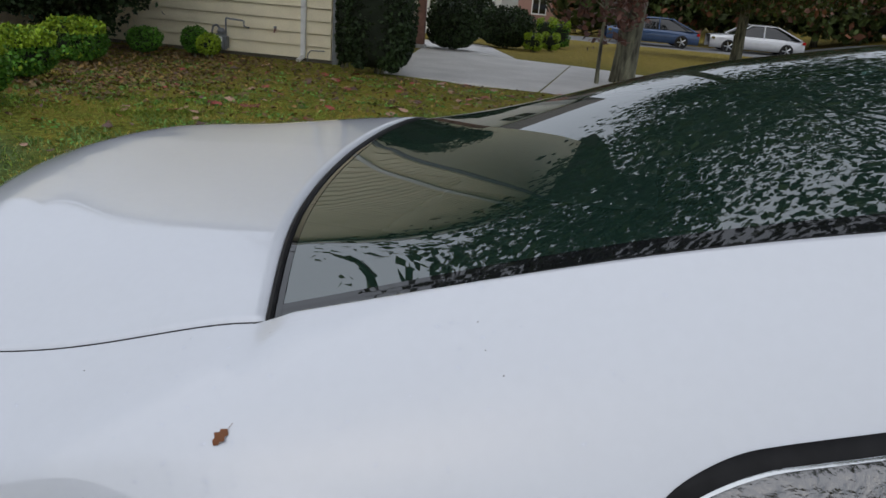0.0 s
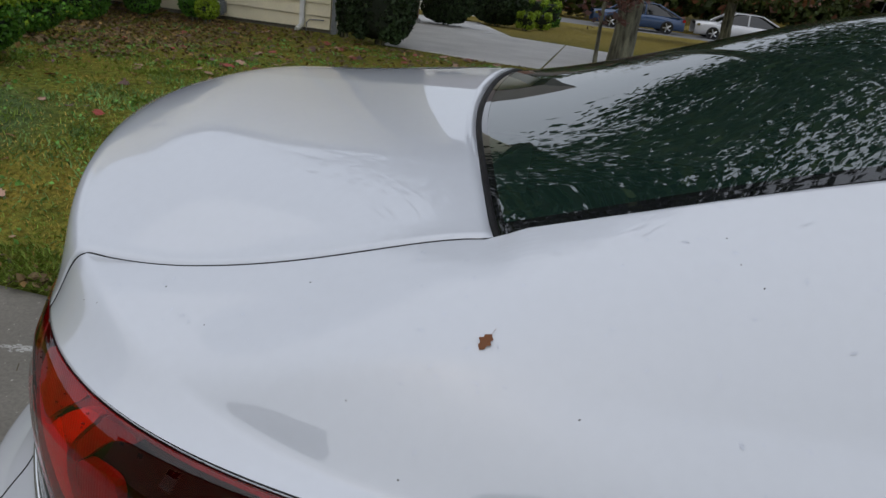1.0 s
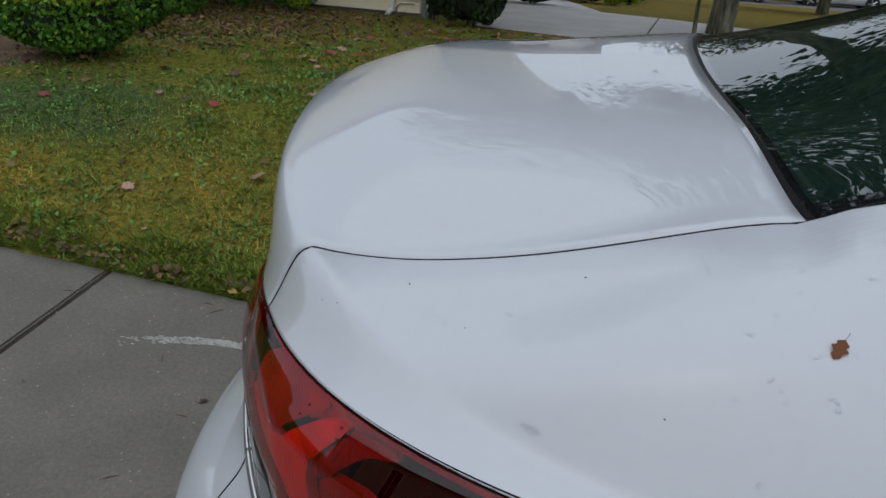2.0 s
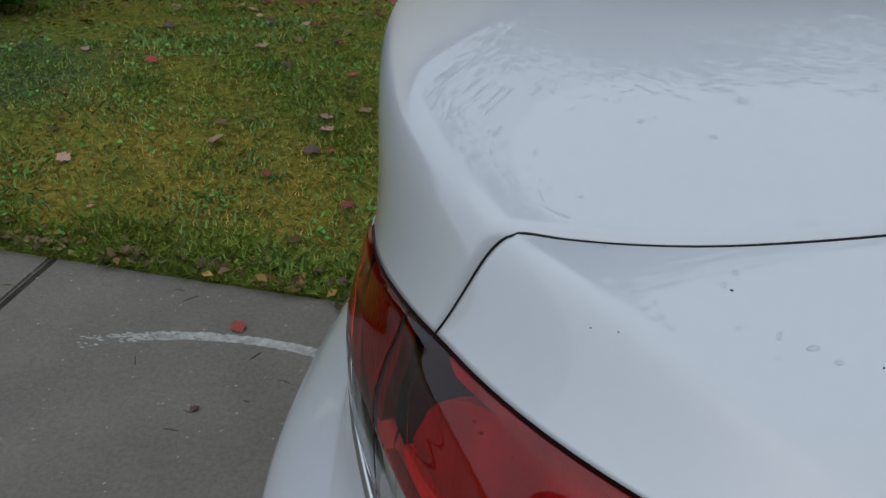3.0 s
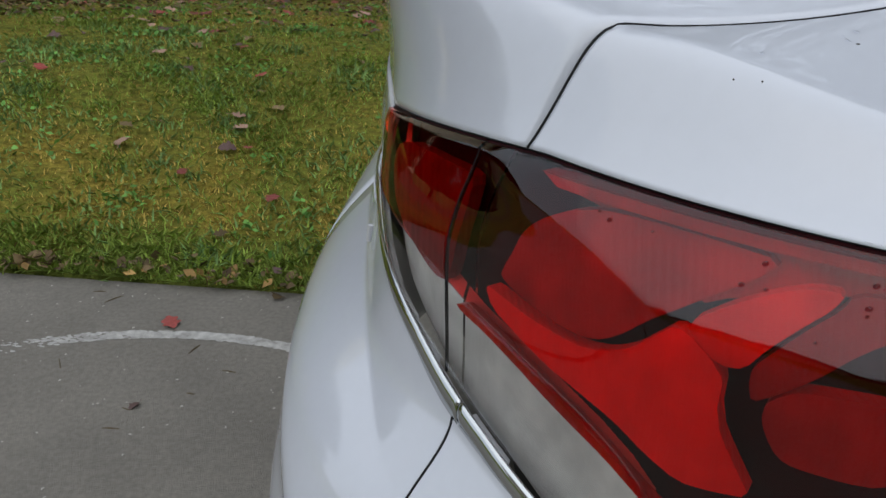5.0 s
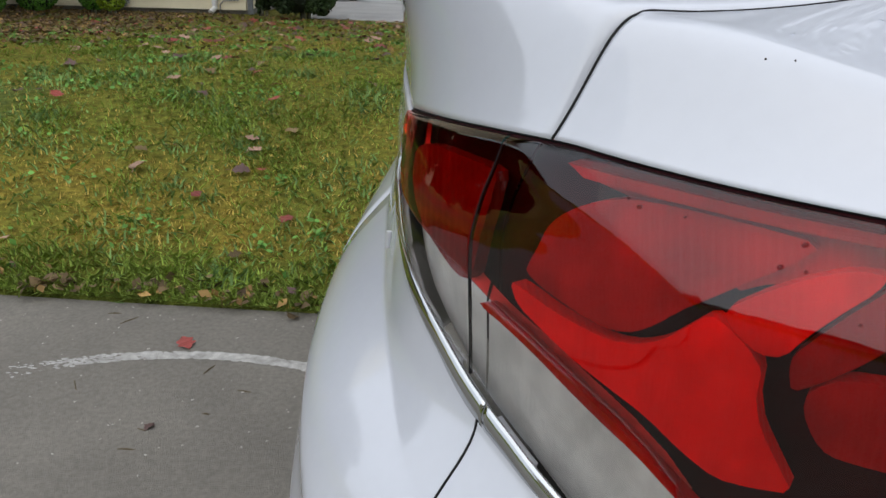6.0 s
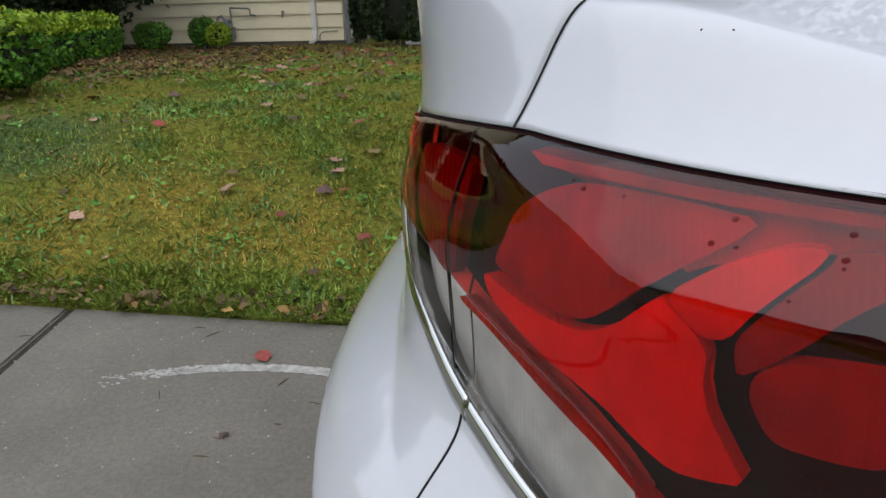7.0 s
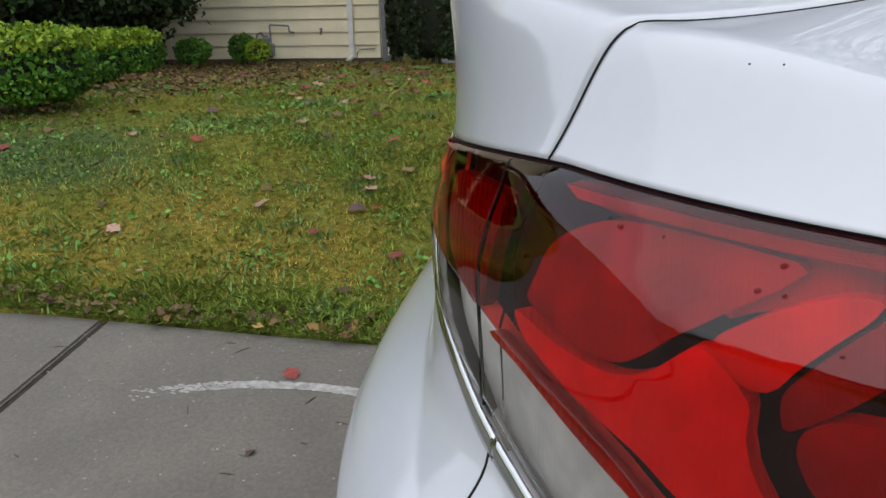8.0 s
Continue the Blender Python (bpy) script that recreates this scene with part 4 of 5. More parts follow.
def arch(v, x0, half, n, b, xc=1.1):
    """Plan outline of the tail: x at the half width v."""
    v = min(abs(v), half)
    return x0 + b * v * v + (xc - x0 - b * half * half) * (1 - max(1 - (v / half) ** n, 0.0) ** (1 / n))


C_X0, C_B, C_N, C_BULGE = 0.035, 0.885, 3.2, 0.20       # the crease round the tail
L_X0, L_B, L_N, L_BULGE = 0.022, 0.900, 3.55, 0.13      # the line over the lamps
L_Z = 0.980


def lz(v):
    """Height of the line over the lamps, which drops towards the middle of the tail."""
    return L_Z - 0.036 * min(max((0.62 - v) / 0.28, 0.0), 1.0) ** 1.15


def crease(t):
    """Point of the crease: t 0 at the middle of the tail, 1 at the end of the corner, up to 2 along the side."""
    if t <= 1:
        a = t * math.pi / 2
        v = C_B * math.sin(a) ** (2 / C_N) if t < 1 else C_B
        return Vector((arch(v, C_X0, C_B, C_N, C_BULGE), v, crease_z(v)))
    x = 1.1 + (t - 1) * 2.5
    return Vector((x, C_B, crease_z(C_B) - 0.03 * (t - 1)))


def crease_z(v):
    return 1.066 + 0.094 * (1 - min(v / 0.6, 1) ** 1.6) - 0.078 * s01(0.60, 0.90, v)


def lamp_line(t):
    if t <= 1:
        a = t * math.pi / 2
        v = L_B * math.sin(a) ** (2 / L_N) if t < 1 else L_B
        return Vector((arch(v, L_X0, L_B, L_N, L_BULGE), v, lz(v)))
    return Vector((1.1 + (t - 1) * 2.5, L_B, L_Z - 0.03 * (t - 1)))


def t_of_crease(v):
    return math.asin(min(1, (v / C_B) ** (C_N / 2))) / (math.pi / 2)


def t_of_lamp(v):
    return math.asin(min(1, (v / L_B) ** (L_N / 2))) / (math.pi / 2)


RAIL_X = (0.717, 1.1, 1.38, 1.7, 2.1, 2.6, 3.0, 3.5)
RAIL_Z = (1.195, 1.304, 1.368, 1.425, 1.462, 1.462, 1.40, 1.08)
RAIL_V = (0.627, 0.590, 0.570, 0.556, 0.55, 0.55, 0.565, 0.66)


def spline(xs, ys, x):
    """Smooth curve through a few stations."""
    i = 0
    while i < len(xs) - 2 and x > xs[i + 1]:
        i += 1
    h = xs[i + 1] - xs[i]
    def slope(k):
        if k <= 0:
            return (ys[1] - ys[0]) / (xs[1] - xs[0])
        if k >= len(xs) - 1:
            return (ys[-1] - ys[-2]) / (xs[-1] - xs[-2])
        return (ys[k + 1] - ys[k - 1]) / (xs[k + 1] - xs[k - 1])
    t = min(max((x - xs[i]) / h, 0.0), 1.0)
    a, b = ys[i], ys[i + 1]
    return (2 * t ** 3 - 3 * t * t + 1) * a + (t ** 3 - 2 * t * t + t) * h * slope(i) + (-2 * t ** 3 + 3 * t * t) * b + (t ** 3 - t * t) * h * slope(i + 1)


def rail_z(x):
    return spline(RAIL_X, RAIL_Z, x)


def rail_v(x):
    return spline(RAIL_X, RAIL_V, x)


def seam_v(x):
    """Half width of the lid seam, then of the rear window's edge."""
    return 0.594 + 0.026 * math.sin(math.pi * min(max((x - 0.193) / 0.50, 0), 1)) + 0.033 * s01(0.35, 0.717, x) if x < 0.717 else rail_v(x)


DECK_V = (0.0, 0.3, 0.45, 0.6, 0.70, 0.77, 0.83, 0.885)
DECK_Z = (1.246, 1.242, 1.232, 1.195, 1.170, 1.130, 1.070, 0.996)


def base_z(x, v):
    xc = arch(v, C_X0, C_B, C_N, C_BULGE) if v < C_B else 1.1
    d = max(x - xc, 0.0)
    lean = min(abs(arch(v + 0.004, C_X0, C_B, C_N, C_BULGE) - arch(v - 0.004, C_X0, C_B, C_N, C_BULGE)) / 0.008, 14.0)
    k = d / max(0.72 - xc, 0.28, 0.055 * math.sqrt(1 + lean * lean))
    k = k if k < 0.8 else 0.8 + 0.2 * math.tanh((k - 0.8) / 0.2)          # levels off without a fold
    p = 0.75 + 1.05 * min(v / 0.6, 1) ** 3 - 0.9 * s01(0.68, 0.80, v)
    f = 1.5 * k ** p / (1 + 0.5 * k ** (2 * p))
    c = crease_z(min(v, C_B))
    bump = 0.014 * math.exp(-((d - 0.13) / 0.11) ** 2) * (1 - math.exp(-d / 0.05)) * max(0, 1 - (v / 0.59) ** 4)
    return c + (spline(DECK_V, DECK_Z, min(v, 0.885)) - c) * f + bump


def top_z(x, v):
    """Height of the upper body."""
    z = base_z(x, v)
    if x > 0.70:
        vr = rail_v(max(x, 0.717))
        up = (rail_z(x) - base_z(x, vr)) * (s01(0.700, 0.745, x))
        z += up * (1 - min(max((v - vr) / (0.80 - vr), 0.0), 1.0) ** 1.15) if v > vr else up
    return z


SEAM_T = t_of_crease(0.596)
SEAM_L = t_of_lamp(0.600)


def side(p, s):
    return (p[0], s * p[1], p[2] - CZ)


def rounded(pts, turn, r=0.0055):
    """Softens a profile about its corner, by a moving average along its length."""
    a = np.array([tuple(p) for p in pts], float)
    d = np.concatenate([[0], np.cumsum(np.linalg.norm(np.diff(a, axis=0), axis=1))])
    u = np.linspace(-2.4, 2.4, 13)
    w = np.exp(-u * u / 2)
    w /= w.sum()
    out = a.copy()
    for i in np.nonzero(abs(d - d[turn]) < 5 * r)[0]:
        k = r * min(1.0, 2.0 * (1 - abs(d[i] - d[turn]) / (5 * r)))
        out[i] = [(w * np.interp(d[i] + k * u, d, a[:, c])).sum() for c in range(3)]
    return [tuple(p) for p in out]


def folded(top, nt, rear, nr, nu, flip):
    """Two sheets that meet along a softened crease: top from b = 1 to 0, then rear from 0 to 1."""
    verts, faces = [], []
    m = nt + nr
    for i in range(nu + 1):
        a = i / nu
        verts += rounded([top(a, 1 - j / nt) for j in range(nt)] + [rear(a, j / nr) for j in range(nr + 1)], nt)
    for i in range(nu):
        for j in range(m):
            q = (i * (m + 1) + j, (i + 1) * (m + 1) + j, (i + 1) * (m + 1) + j + 1, i * (m + 1) + j + 1)
            faces.append(q[::-1] if flip else q)
    return verts, faces


def quarter(s):
    """Quarter panel: from the lid seam and the window's edge out to the crease, then down to the lamp line."""
    def top(a, b):
        # a: along the car, b: from the seam to the crease
        a *= 1.25
        tc = SEAM_T + (1.60 - SEAM_T) * a ** 1.25
        c = crease(tc)
        xi = 0.196 + (2.7 - 0.196) * a ** 1.1
        i = Vector((xi, seam_v(xi) + 0.0004, 0))
        e = 1 - (1 - b) ** 1.15
        x, v = i.x + (c.x - i.x) * e, i.y + (c.y - i.y) * e
        return side((x, v, top_z(x, v) if e < 0.9999 else c.z), s)
    def band(a, b):
        a *= 1.25
        t = (1.60 - SEAM_T) * a ** 1.25
        c, l = crease(SEAM_T + t), lamp_line(SEAM_L + (1.60 - SEAM_L) * a ** 1.25)
        k = b
        p = c.lerp(l, k)
        out = 0.010 * roll(k) * max(1 - a, 0.0) ** 3
        return side((p.x - out, p.y + out * 0.5 * a, p.z), s)
    v, f = folded(lambda a, b: top(a, 1 - b), 60, band, 22, 138, s < 0)
    return solid(part_of("quarter_panel", v, f, PAINT, CAR, "", True), 0.012)


def glass_base(q):
    """Plan line of the rear window's lower edge, q from -1 to 1."""
    return 0.640 + 0.077 * abs(q) ** 2.2


def roll(b):
    """How the tail swells under the crease, b from the crease (0) to the lamp line (1)."""
    return math.sin(math.pi * b ** 0.5) * (1 - b) ** 0.55 if b < 1 else 0.0


def tail_point(v, b):
    """Point of the tail between crease and lamp line at the half width v (up to the lid's edge)."""
    x = arch(v, C_X0, C_B, C_N, C_BULGE) * (1 - b) + (arch(v, spline(PROFILE_Z, PROFILE_X, lz(v)), L_B, L_N, L_BULGE) + 0.55 * inset(v)) * b
    return Vector((x - (0.034 - 0.024 * min(v / 0.596, 1) ** 1.5) * roll(b), v, crease_z(v) * (1 - b) + lz(v) * b))


def lid():
    def top(a, b):
        q = (2 * a - 1)
        x0 = arch(abs(q) * 0.596, C_X0, C_B, C_N, C_BULGE)
        x = x0 + (glass_base(q) - 0.004 - x0) * b ** 1.3
        v = abs(q) * (seam_v(x) - 0.0004)
        return (x, math.copysign(v, q), top_z(x, v) - CZ)
    def rear(a, b):
        q = 2 * a - 1
        va = abs(q) * (0.5957 + 0.004 * b)
        p = tail_point(va, b)
        return (p.x, math.copysign(va, q), p.z - CZ)
    v, f = folded(top, 44, rear, 24, 80, False)
    return solid(part_of("trunk_lid", v, f, PAINT, CAR, "", True), 0.012)


LOW_V = (0.0, 0.35, 0.41, 0.50, 0.56, 0.61, 0.66, 0.72, 0.90)
LOW_Z = (0.845, 0.850, 0.800, 0.775, 0.757, 0.735, 0.715, 0.700, 0.690)


def strip_z(v):
    """Height of the bright strip under the lamps."""
    return spline(LOW_V, LOW_Z, v)


PROFILE_Z = (0.60, 0.77, 0.88, 0.92, 0.95, 0.985)
PROFILE_X = (-0.012, -0.012, -0.015, -0.005, 0.009, 0.025)
FLARE_V = (0.0, 0.20, 0.35, 0.48, 0.60, 0.75, 0.90)      # the bumper's ledge: half width, height, reach
FLARE_Z = (0.740, 0.738, 0.730, 0.708, 0.672, 0.640, 0.620)
FLARE_D = (0.003, 0.004, 0.008, 0.016, 0.026, 0.026, 0.008)


def inset(v):
    """The middle of the tail, between the lamps, lies deeper than they do."""
    return 0.026 * s01(0.50, 0.18, v)


def low(t, z, off=0.0):
    """Lower body: t as for the lamp line, up to 2 at the front wheel, at the height z, off metres proud."""
    half = 0.90 + 0.025 * (s01(0.98, 0.82, z)) - 0.05 * (s01(0.45, 0.15, z))
    x0 = spline(PROFILE_Z, PROFILE_X, max(z, 0.60))
    if t <= 1:
        a = t * math.pi / 2
        v = half * math.sin(a) ** (2 / L_N) if t < 1 else half
        x = arch(v, x0, half, L_N, L_BULGE)
        zc, fc = spline(FLARE_V, FLARE_Z, v), spline(FLARE_V, FLARE_D, v)
        zs = max(strip_z(v), zc + 0.02)
        if z > zs:
            flare = 0.0
        elif z > zc:
            flare = fc * (zs - z) / (zs - zc)
        else:
            d = zc - z
            more = 0.068 * (1 - (1 - min(d / 0.11, 1.0)) ** 1.15) + 0.02 * s01(0.13, 0.25, d)
            flare = fc + more * (1 - 0.9 * s01(0.62, 0.90, v)) - 0.06 * s01(0.42, 0.20, z)
        x += inset(v) * s01(0.66, 0.84, z) * (1 - 0.45 * s01(0.90, 0.944, z)) - flare
    else:
        x, v = 1.1 + (t - 1) * 2.5, half
    if off:
        e = 1e-3
        p0, p1 = low(max(t - e, 0), z), low(min(t + e, 1.999), z)
        d = Vector((p1[0] - p0[0], p1[1] - p0[1], 0)).normalized()
        x, v = x - d.y * off, v + d.x * off
    return (x, v, z)


def bumper(t, z, s, off=0.0):
    """Point of the lower body on the side s; the ledge of the bumper stands a little askew to the car."""
    x, v, z = low(t, z, off)
    return side((x + 0.07 * s * v * s01(0.74, 0.64, z) * s01(0.80, 0.55, v), v, z), s)


LAMP_V0 = 0.335
LAMP_X1 = 0.74


def lamp_x_to_t(x):
    lo, hi = 0.0, 1.0
    for _ in range(40):
        m = (lo + hi) / 2
        if lamp_line(m).x < x:
            lo = m
        else:
            hi = m
    return lo


LAMP_T0, LAMP_T1, LAMP_TS = t_of_lamp(LAMP_V0), lamp_x_to_t(LAMP_X1), t_of_lamp(0.560)


def lamp_low(t):
    """Lower edge of the lamp at t."""
    v = lamp_line(t).y
    x = lamp_line(t).x
    if x < 0.30:
        z = float(np.interp(v, (0.335, 0.36, 0.41, 0.45, 0.515, 0.564, 0.614, 0.664, 0.72, 0.765), (0.935, 0.872, 0.832, 0.812, 0.790, 0.769, 0.750, 0.726, 0.705, 0.695)))
    else:
        z = float(np.interp(x, (0.30, 0.38, 0.46, 0.56, 0.66, 0.74), (0.695, 0.70, 0.74, 0.82, 0.90, 0.966)))
    return z


def lower_body(s):
    def zz(t, b):
        v = lamp_line(t).y
        zc = spline(FLARE_V, FLARE_Z, v)
        zs = max(strip_z(v), zc + 0.02)
        return float(np.interp(b, (0, 0.36, 0.50, 0.62, 0.74, 1), (lz(v) - 0.005, zs, zc, zc - 0.03, zc - 0.16, 0.20)))
    nu, nv = 120, 90
    verts, faces = [], []
    ts = [1.9 * (i / nu) ** 1.35 for i in range(nu + 1)]
    for t in ts:
        for j in range(nv + 1):
            verts.append(bumper(t, zz(t, j / nv), s))
    for i in range(nu):
        for j in range(nv):
            t = (ts[i] + ts[i + 1]) / 2
            z = zz(t, (j + 0.5) / nv)
            if LAMP_T0 + 0.006 < t < LAMP_T1 - 0.02 and z > lamp_low(t) - 0.009:
                continue
            x, v, _ = low(t, z)
            if t > 1 - 0.2 and (x - 1.02) ** 2 + (z - 0.33) ** 2 < 0.36 ** 2:
                continue
            q = (i * (nv + 1) + j, (i + 1) * (nv + 1) + j, (i + 1) * (nv + 1) + j + 1, i * (nv + 1) + j + 1)
            faces.append(q[::-1] if s < 0 else q)
    ob = part_of("lower_body", verts, faces, PAINT, CAR, "white flared lower body and bumper", True)
    return solid(ob, 0.01)


RIDGE_X = (0.05, 0.130, 0.155, 0.178, 0.200, 0.222, 0.245, 0.262, 0.280, 0.300, 0.320)
RIDGE_Z = (0.978, 0.966, 0.954, 0.947, 0.939, 0.928, 0.913, 0.901, 0.884, 0.862, 0.835)


def lens_dip(t, z):
    """The lens leans out from its upper edge to a slanting ridge and turns under below it (negative: proud of the body line)."""
    p = lamp_line(min(t, 1.0))
    h = lz(p.y) - z
    hr = min(max(lz(p.y) - float(np.interp(p.x, RIDGE_X, RIDGE_Z)), 0.004), 0.062)
    k = min(max(h, 0.0), hr)
    up = (0.31 * k - 1.5 * k * k) * s01(0.105, 0.15, p.x)
    if h <= hr:
        return -up
    under = 0.008 * s01(0.36, 0.27, p.x) * s01(0.05, 0.13, p.x)
    return -up + (up + under) * (1 - math.exp(-(h - hr) / 0.045))


def lamp_patch(t0, t1, off, lo=0.0, hi=0.0, nu=40, nv=16, s=-1, top=None, bot=None, dip=False):
    def at(a, b):
        t = t0 + (t1 - t0) * a
        zt, zb = (top(t) if top else lz(lamp_line(t).y) - 0.0035) - hi, (bot(t) if bot else lamp_low(t)) + lo
        zb = min(zb, zt - 0.001)
        z = zt + (zb - zt) * b
        edge = min(b, 1 - b, 0.06) / 0.06
        return side(low(t, z, off - 0.004 * (1 - edge) ** 2 - (lens_dip(t, z) if dip else 0.0)), s)
    return sheet(at, nu, nv, s < 0)


def clear_top(t):
    v, x = lamp_line(t).y, lamp_line(t).x
    if v < 0.72:
        return float(np.interp(v, (0.335, 0.42, 0.498, 0.547, 0.581, 0.624, 0.649, 0.670, 0.687, 0.706, 0.72), (0.93, 0.880, 0.866, 0.858, 0.849, 0.840, 0.831, 0.822, 0.813, 0.798, 0.780)))
    return float(np.interp(x, (0.22, 0.26, 0.30, 0.34), (0.774, 0.74, 0.71, 0.697)))


def poly_patch(name, pts, off, depth, material, parent, s=-1, label="", cuts=4):
    """A raised shape on the lamp's curved face, from its outline in (x, height)."""
    bm = bmesh.new()
    f = bm.faces.new([bm.verts.new((x, 0, z)) for x, z in pts])
    bmesh.ops.triangulate(bm, faces=[f])
    bmesh.ops.subdivide_edges(bm, edges=bm.edges[:], cuts=cuts, use_grid_fill=True)
    top = bm.faces[:]
    ext = bmesh.ops.extrude_face_region(bm, geom=top)
    deep = {v for v in ext["geom"] if isinstance(v, bmesh.types.BMVert)}
    for v in bm.verts:
        p = low(lamp_x_to_t(v.co.x), v.co.z, off - (0 if v in deep else depth))
        v.co = side(p, s)
    bmesh.ops.recalc_face_normals(bm, faces=bm.faces[:])
    return part(name, bm, material, parent, label)


def round_off(pts, n=2):
    """Corner cutting: softens an outline."""
    for _ in range(n):
        out = []
        for a, b in zip(pts, pts[1:] + pts[:1]):
            out += [(0.78 * a[0] + 0.22 * b[0], 0.78 * a[1] + 0.22 * b[1]), (0.22 * a[0] + 0.78 * b[0], 0.22 * a[1] + 0.78 * b[1])]
        pts = out
    return pts


def tail_lamp(s):
    g = 0.0016
    outer = part_of("tail_lamp", *lamp_patch(LAMP_TS + g, LAMP_T1, -0.034, s=s), HOUSING, CAR, "red and clear tail lamp on the quarter panel")
    inner = part_of("tail_lamp", *lamp_patch(LAMP_T0, LAMP_TS - g, -0.034, s=s), HOUSING, CAR, "red inner tail lamp on the trunk lid")
    for lamp, a, b in ((outer, LAMP_TS + g, LAMP_T1), (inner, LAMP_T0, LAMP_TS - g)):
        v, f = lamp_patch(a, b, 0.004, s=s, bot=lambda t: max(clear_top(t), lamp_low(t)), nu=90, nv=60, dip=True)
        part_of("red_lens", v, f, LENS_RED, lamp, "glossy red lens", True).visible_shadow = False
        b2 = min(b, lamp_x_to_t(0.33))
        v, f = lamp_patch(a, b2, 0.004, s=s, top=lambda t: max(clear_top(t) - 0.001, lamp_low(t) + 0.002), nu=50, nv=10, dip=True)
        part_of("clear_lens", v, f, LENS_CLEAR, lamp, "clear ribbed reversing lens", True).visible_shadow = False
        v, f = lamp_patch(a, b2, -0.022, lo=-0.024, s=s, top=lambda t: max(clear_top(t) - 0.006, lamp_low(t) + 0.003), nu=120, nv=8)
        k = 9
        v = [(p[0] + (0.0004 if (i // k) % 2 else 0), p[1], p[2]) for i, p in enumerate(v)]
        part_of("reversing_reflector", v, f, RIBBED, lamp, "silver ribbed reflector")
        part_of("edge_seal", *lamp_patch(a, b, 0.0, s=s, top=lambda t: lz(lamp_line(t).y) - 0.001, bot=lambda t: lz(lamp_line(t).y) - 0.005, nu=50, nv=3), HOUSING, lamp)
    eye = [(0.161, 0.936), (0.155, 0.927), (0.151, 0.916), (0.150, 0.902), (0.147, 0.888), (0.146, 0.881), (0.155, 0.876), (0.170, 0.872), (0.184, 0.869), (0.197, 0.869), (0.208, 0.874), (0.219, 0.885), (0.228, 0.898), (0.239, 0.910), (0.254, 0.927), (0.266, 0.940), (0.275, 0.955), (0.240, 0.957), (0.207, 0.956), (0.185, 0.953), (0.170, 0.945)]
    swoosh = [(0.137, 0.868), (0.145, 0.868), (0.161, 0.864), (0.179, 0.862), (0.196, 0.862), (0.210, 0.867), (0.223, 0.877), (0.233, 0.890), (0.242, 0.902), (0.251, 0.898), (0.262, 0.890), (0.270, 0.879), (0.267, 0.870), (0.267, 0.859), (0.272, 0.843), (0.282, 0.823), (0.290, 0.808), (0.271, 0.801), (0.254, 0.797), (0.236, 0.806), (0.217, 0.820), (0.196, 0.828), (0.179, 0.834), (0.159, 0.844), (0.142, 0.853)]
    fan = [(0.246, 0.906), (0.263, 0.925), (0.278, 0.938), (0.292, 0.946), (0.306, 0.947), (0.304, 0.937), (0.296, 0.924), (0.285, 0.906), (0.278, 0.891), (0.267, 0.888), (0.255, 0.896)]
    blade = [(0.309, 0.946), (0.329, 0.950), (0.360, 0.952), (0.372, 0.944), (0.341, 0.934), (0.324, 0.917), (0.310, 0.897), (0.295, 0.881), (0.283, 0.871), (0.281, 0.882), (0.281, 0.892), (0.289, 0.906), (0.299, 0.923), (0.308, 0.937)]
    fang = [(0.289, 0.863), (0.290, 0.874), (0.297, 0.882), (0.306, 0.888), (0.319, 0.890), (0.333, 0.892), (0.346, 0.893), (0.360, 0.890), (0.367, 0.875), (0.359, 0.858), (0.345, 0.845), (0.330, 0.842), (0.315, 0.841), (0.302, 0.841), (0.295, 0.848)]
    edge = [(0.119, 0.836), (0.141, 0.832), (0.161, 0.823), (0.179, 0.812), (0.196, 0.802), (0.217, 0.790), (0.234, 0.776), (0.252, 0.762), (0.258, 0.766), (0.229, 0.788), (0.214, 0.800), (0.196, 0.811), (0.179, 0.820), (0.161, 0.830), (0.142, 0.838), (0.127, 0.843)]
    arrow = [(0.385, 0.868), (0.405, 0.890), (0.440, 0.905), (0.490, 0.918), (0.580, 0.930), (0.640, 0.943), (0.600, 0.905), (0.520, 0.862), (0.450, 0.835), (0.410, 0.842)]
    slit = [(0.415, 0.866), (0.440, 0.880), (0.520, 0.896), (0.575, 0.905), (0.545, 0.888), (0.455, 0.858)]
    foot = [(0.300, 0.790), (0.340, 0.815), (0.420, 0.815), (0.480, 0.830), (0.430, 0.770), (0.360, 0.735), (0.320, 0.745)]
    for pts, front, depth, material, words in (
            (eye, -0.016, 0.012, DIM_RED, "deep red rounded reflector"), (swoosh, -0.015, 0.013, REFLECTOR, "bright red swept reflector"),
            (fan, -0.014, 0.012, MID_RED, "red fanned reflector"), (blade, -0.017, 0.010, MAROON, "maroon blade of the lamp"),
            (fang, -0.015, 0.013, DIM_RED, "deep red curved reflector"), (edge, -0.010, 0.010, DIM_RED, "thin red edge line of the lamp"),
            ([(0.140, 0.957), (0.150, 0.966), (0.200, 0.968), (0.300, 0.967), (0.400, 0.967), (0.400, 0.952), (0.310, 0.945), (0.262, 0.926), (0.246, 0.914), (0.250, 0.932), (0.230, 0.950), (0.190, 0.950)], -0.024, 0.006, DIM_RED, "deep red backing behind the reflectors"),
            (arrow, -0.015, 0.012, MID_RED, "red arrow-shaped reflector"), (slit, -0.012, 0.006, HOUSING, "black slit in the arrow-shaped reflector"), (foot, -0.016, 0.012, MID_RED, "red lower reflector")):
        poly_patch("reflector", round_off(pts, 1), front, depth, material, outer, s, words)
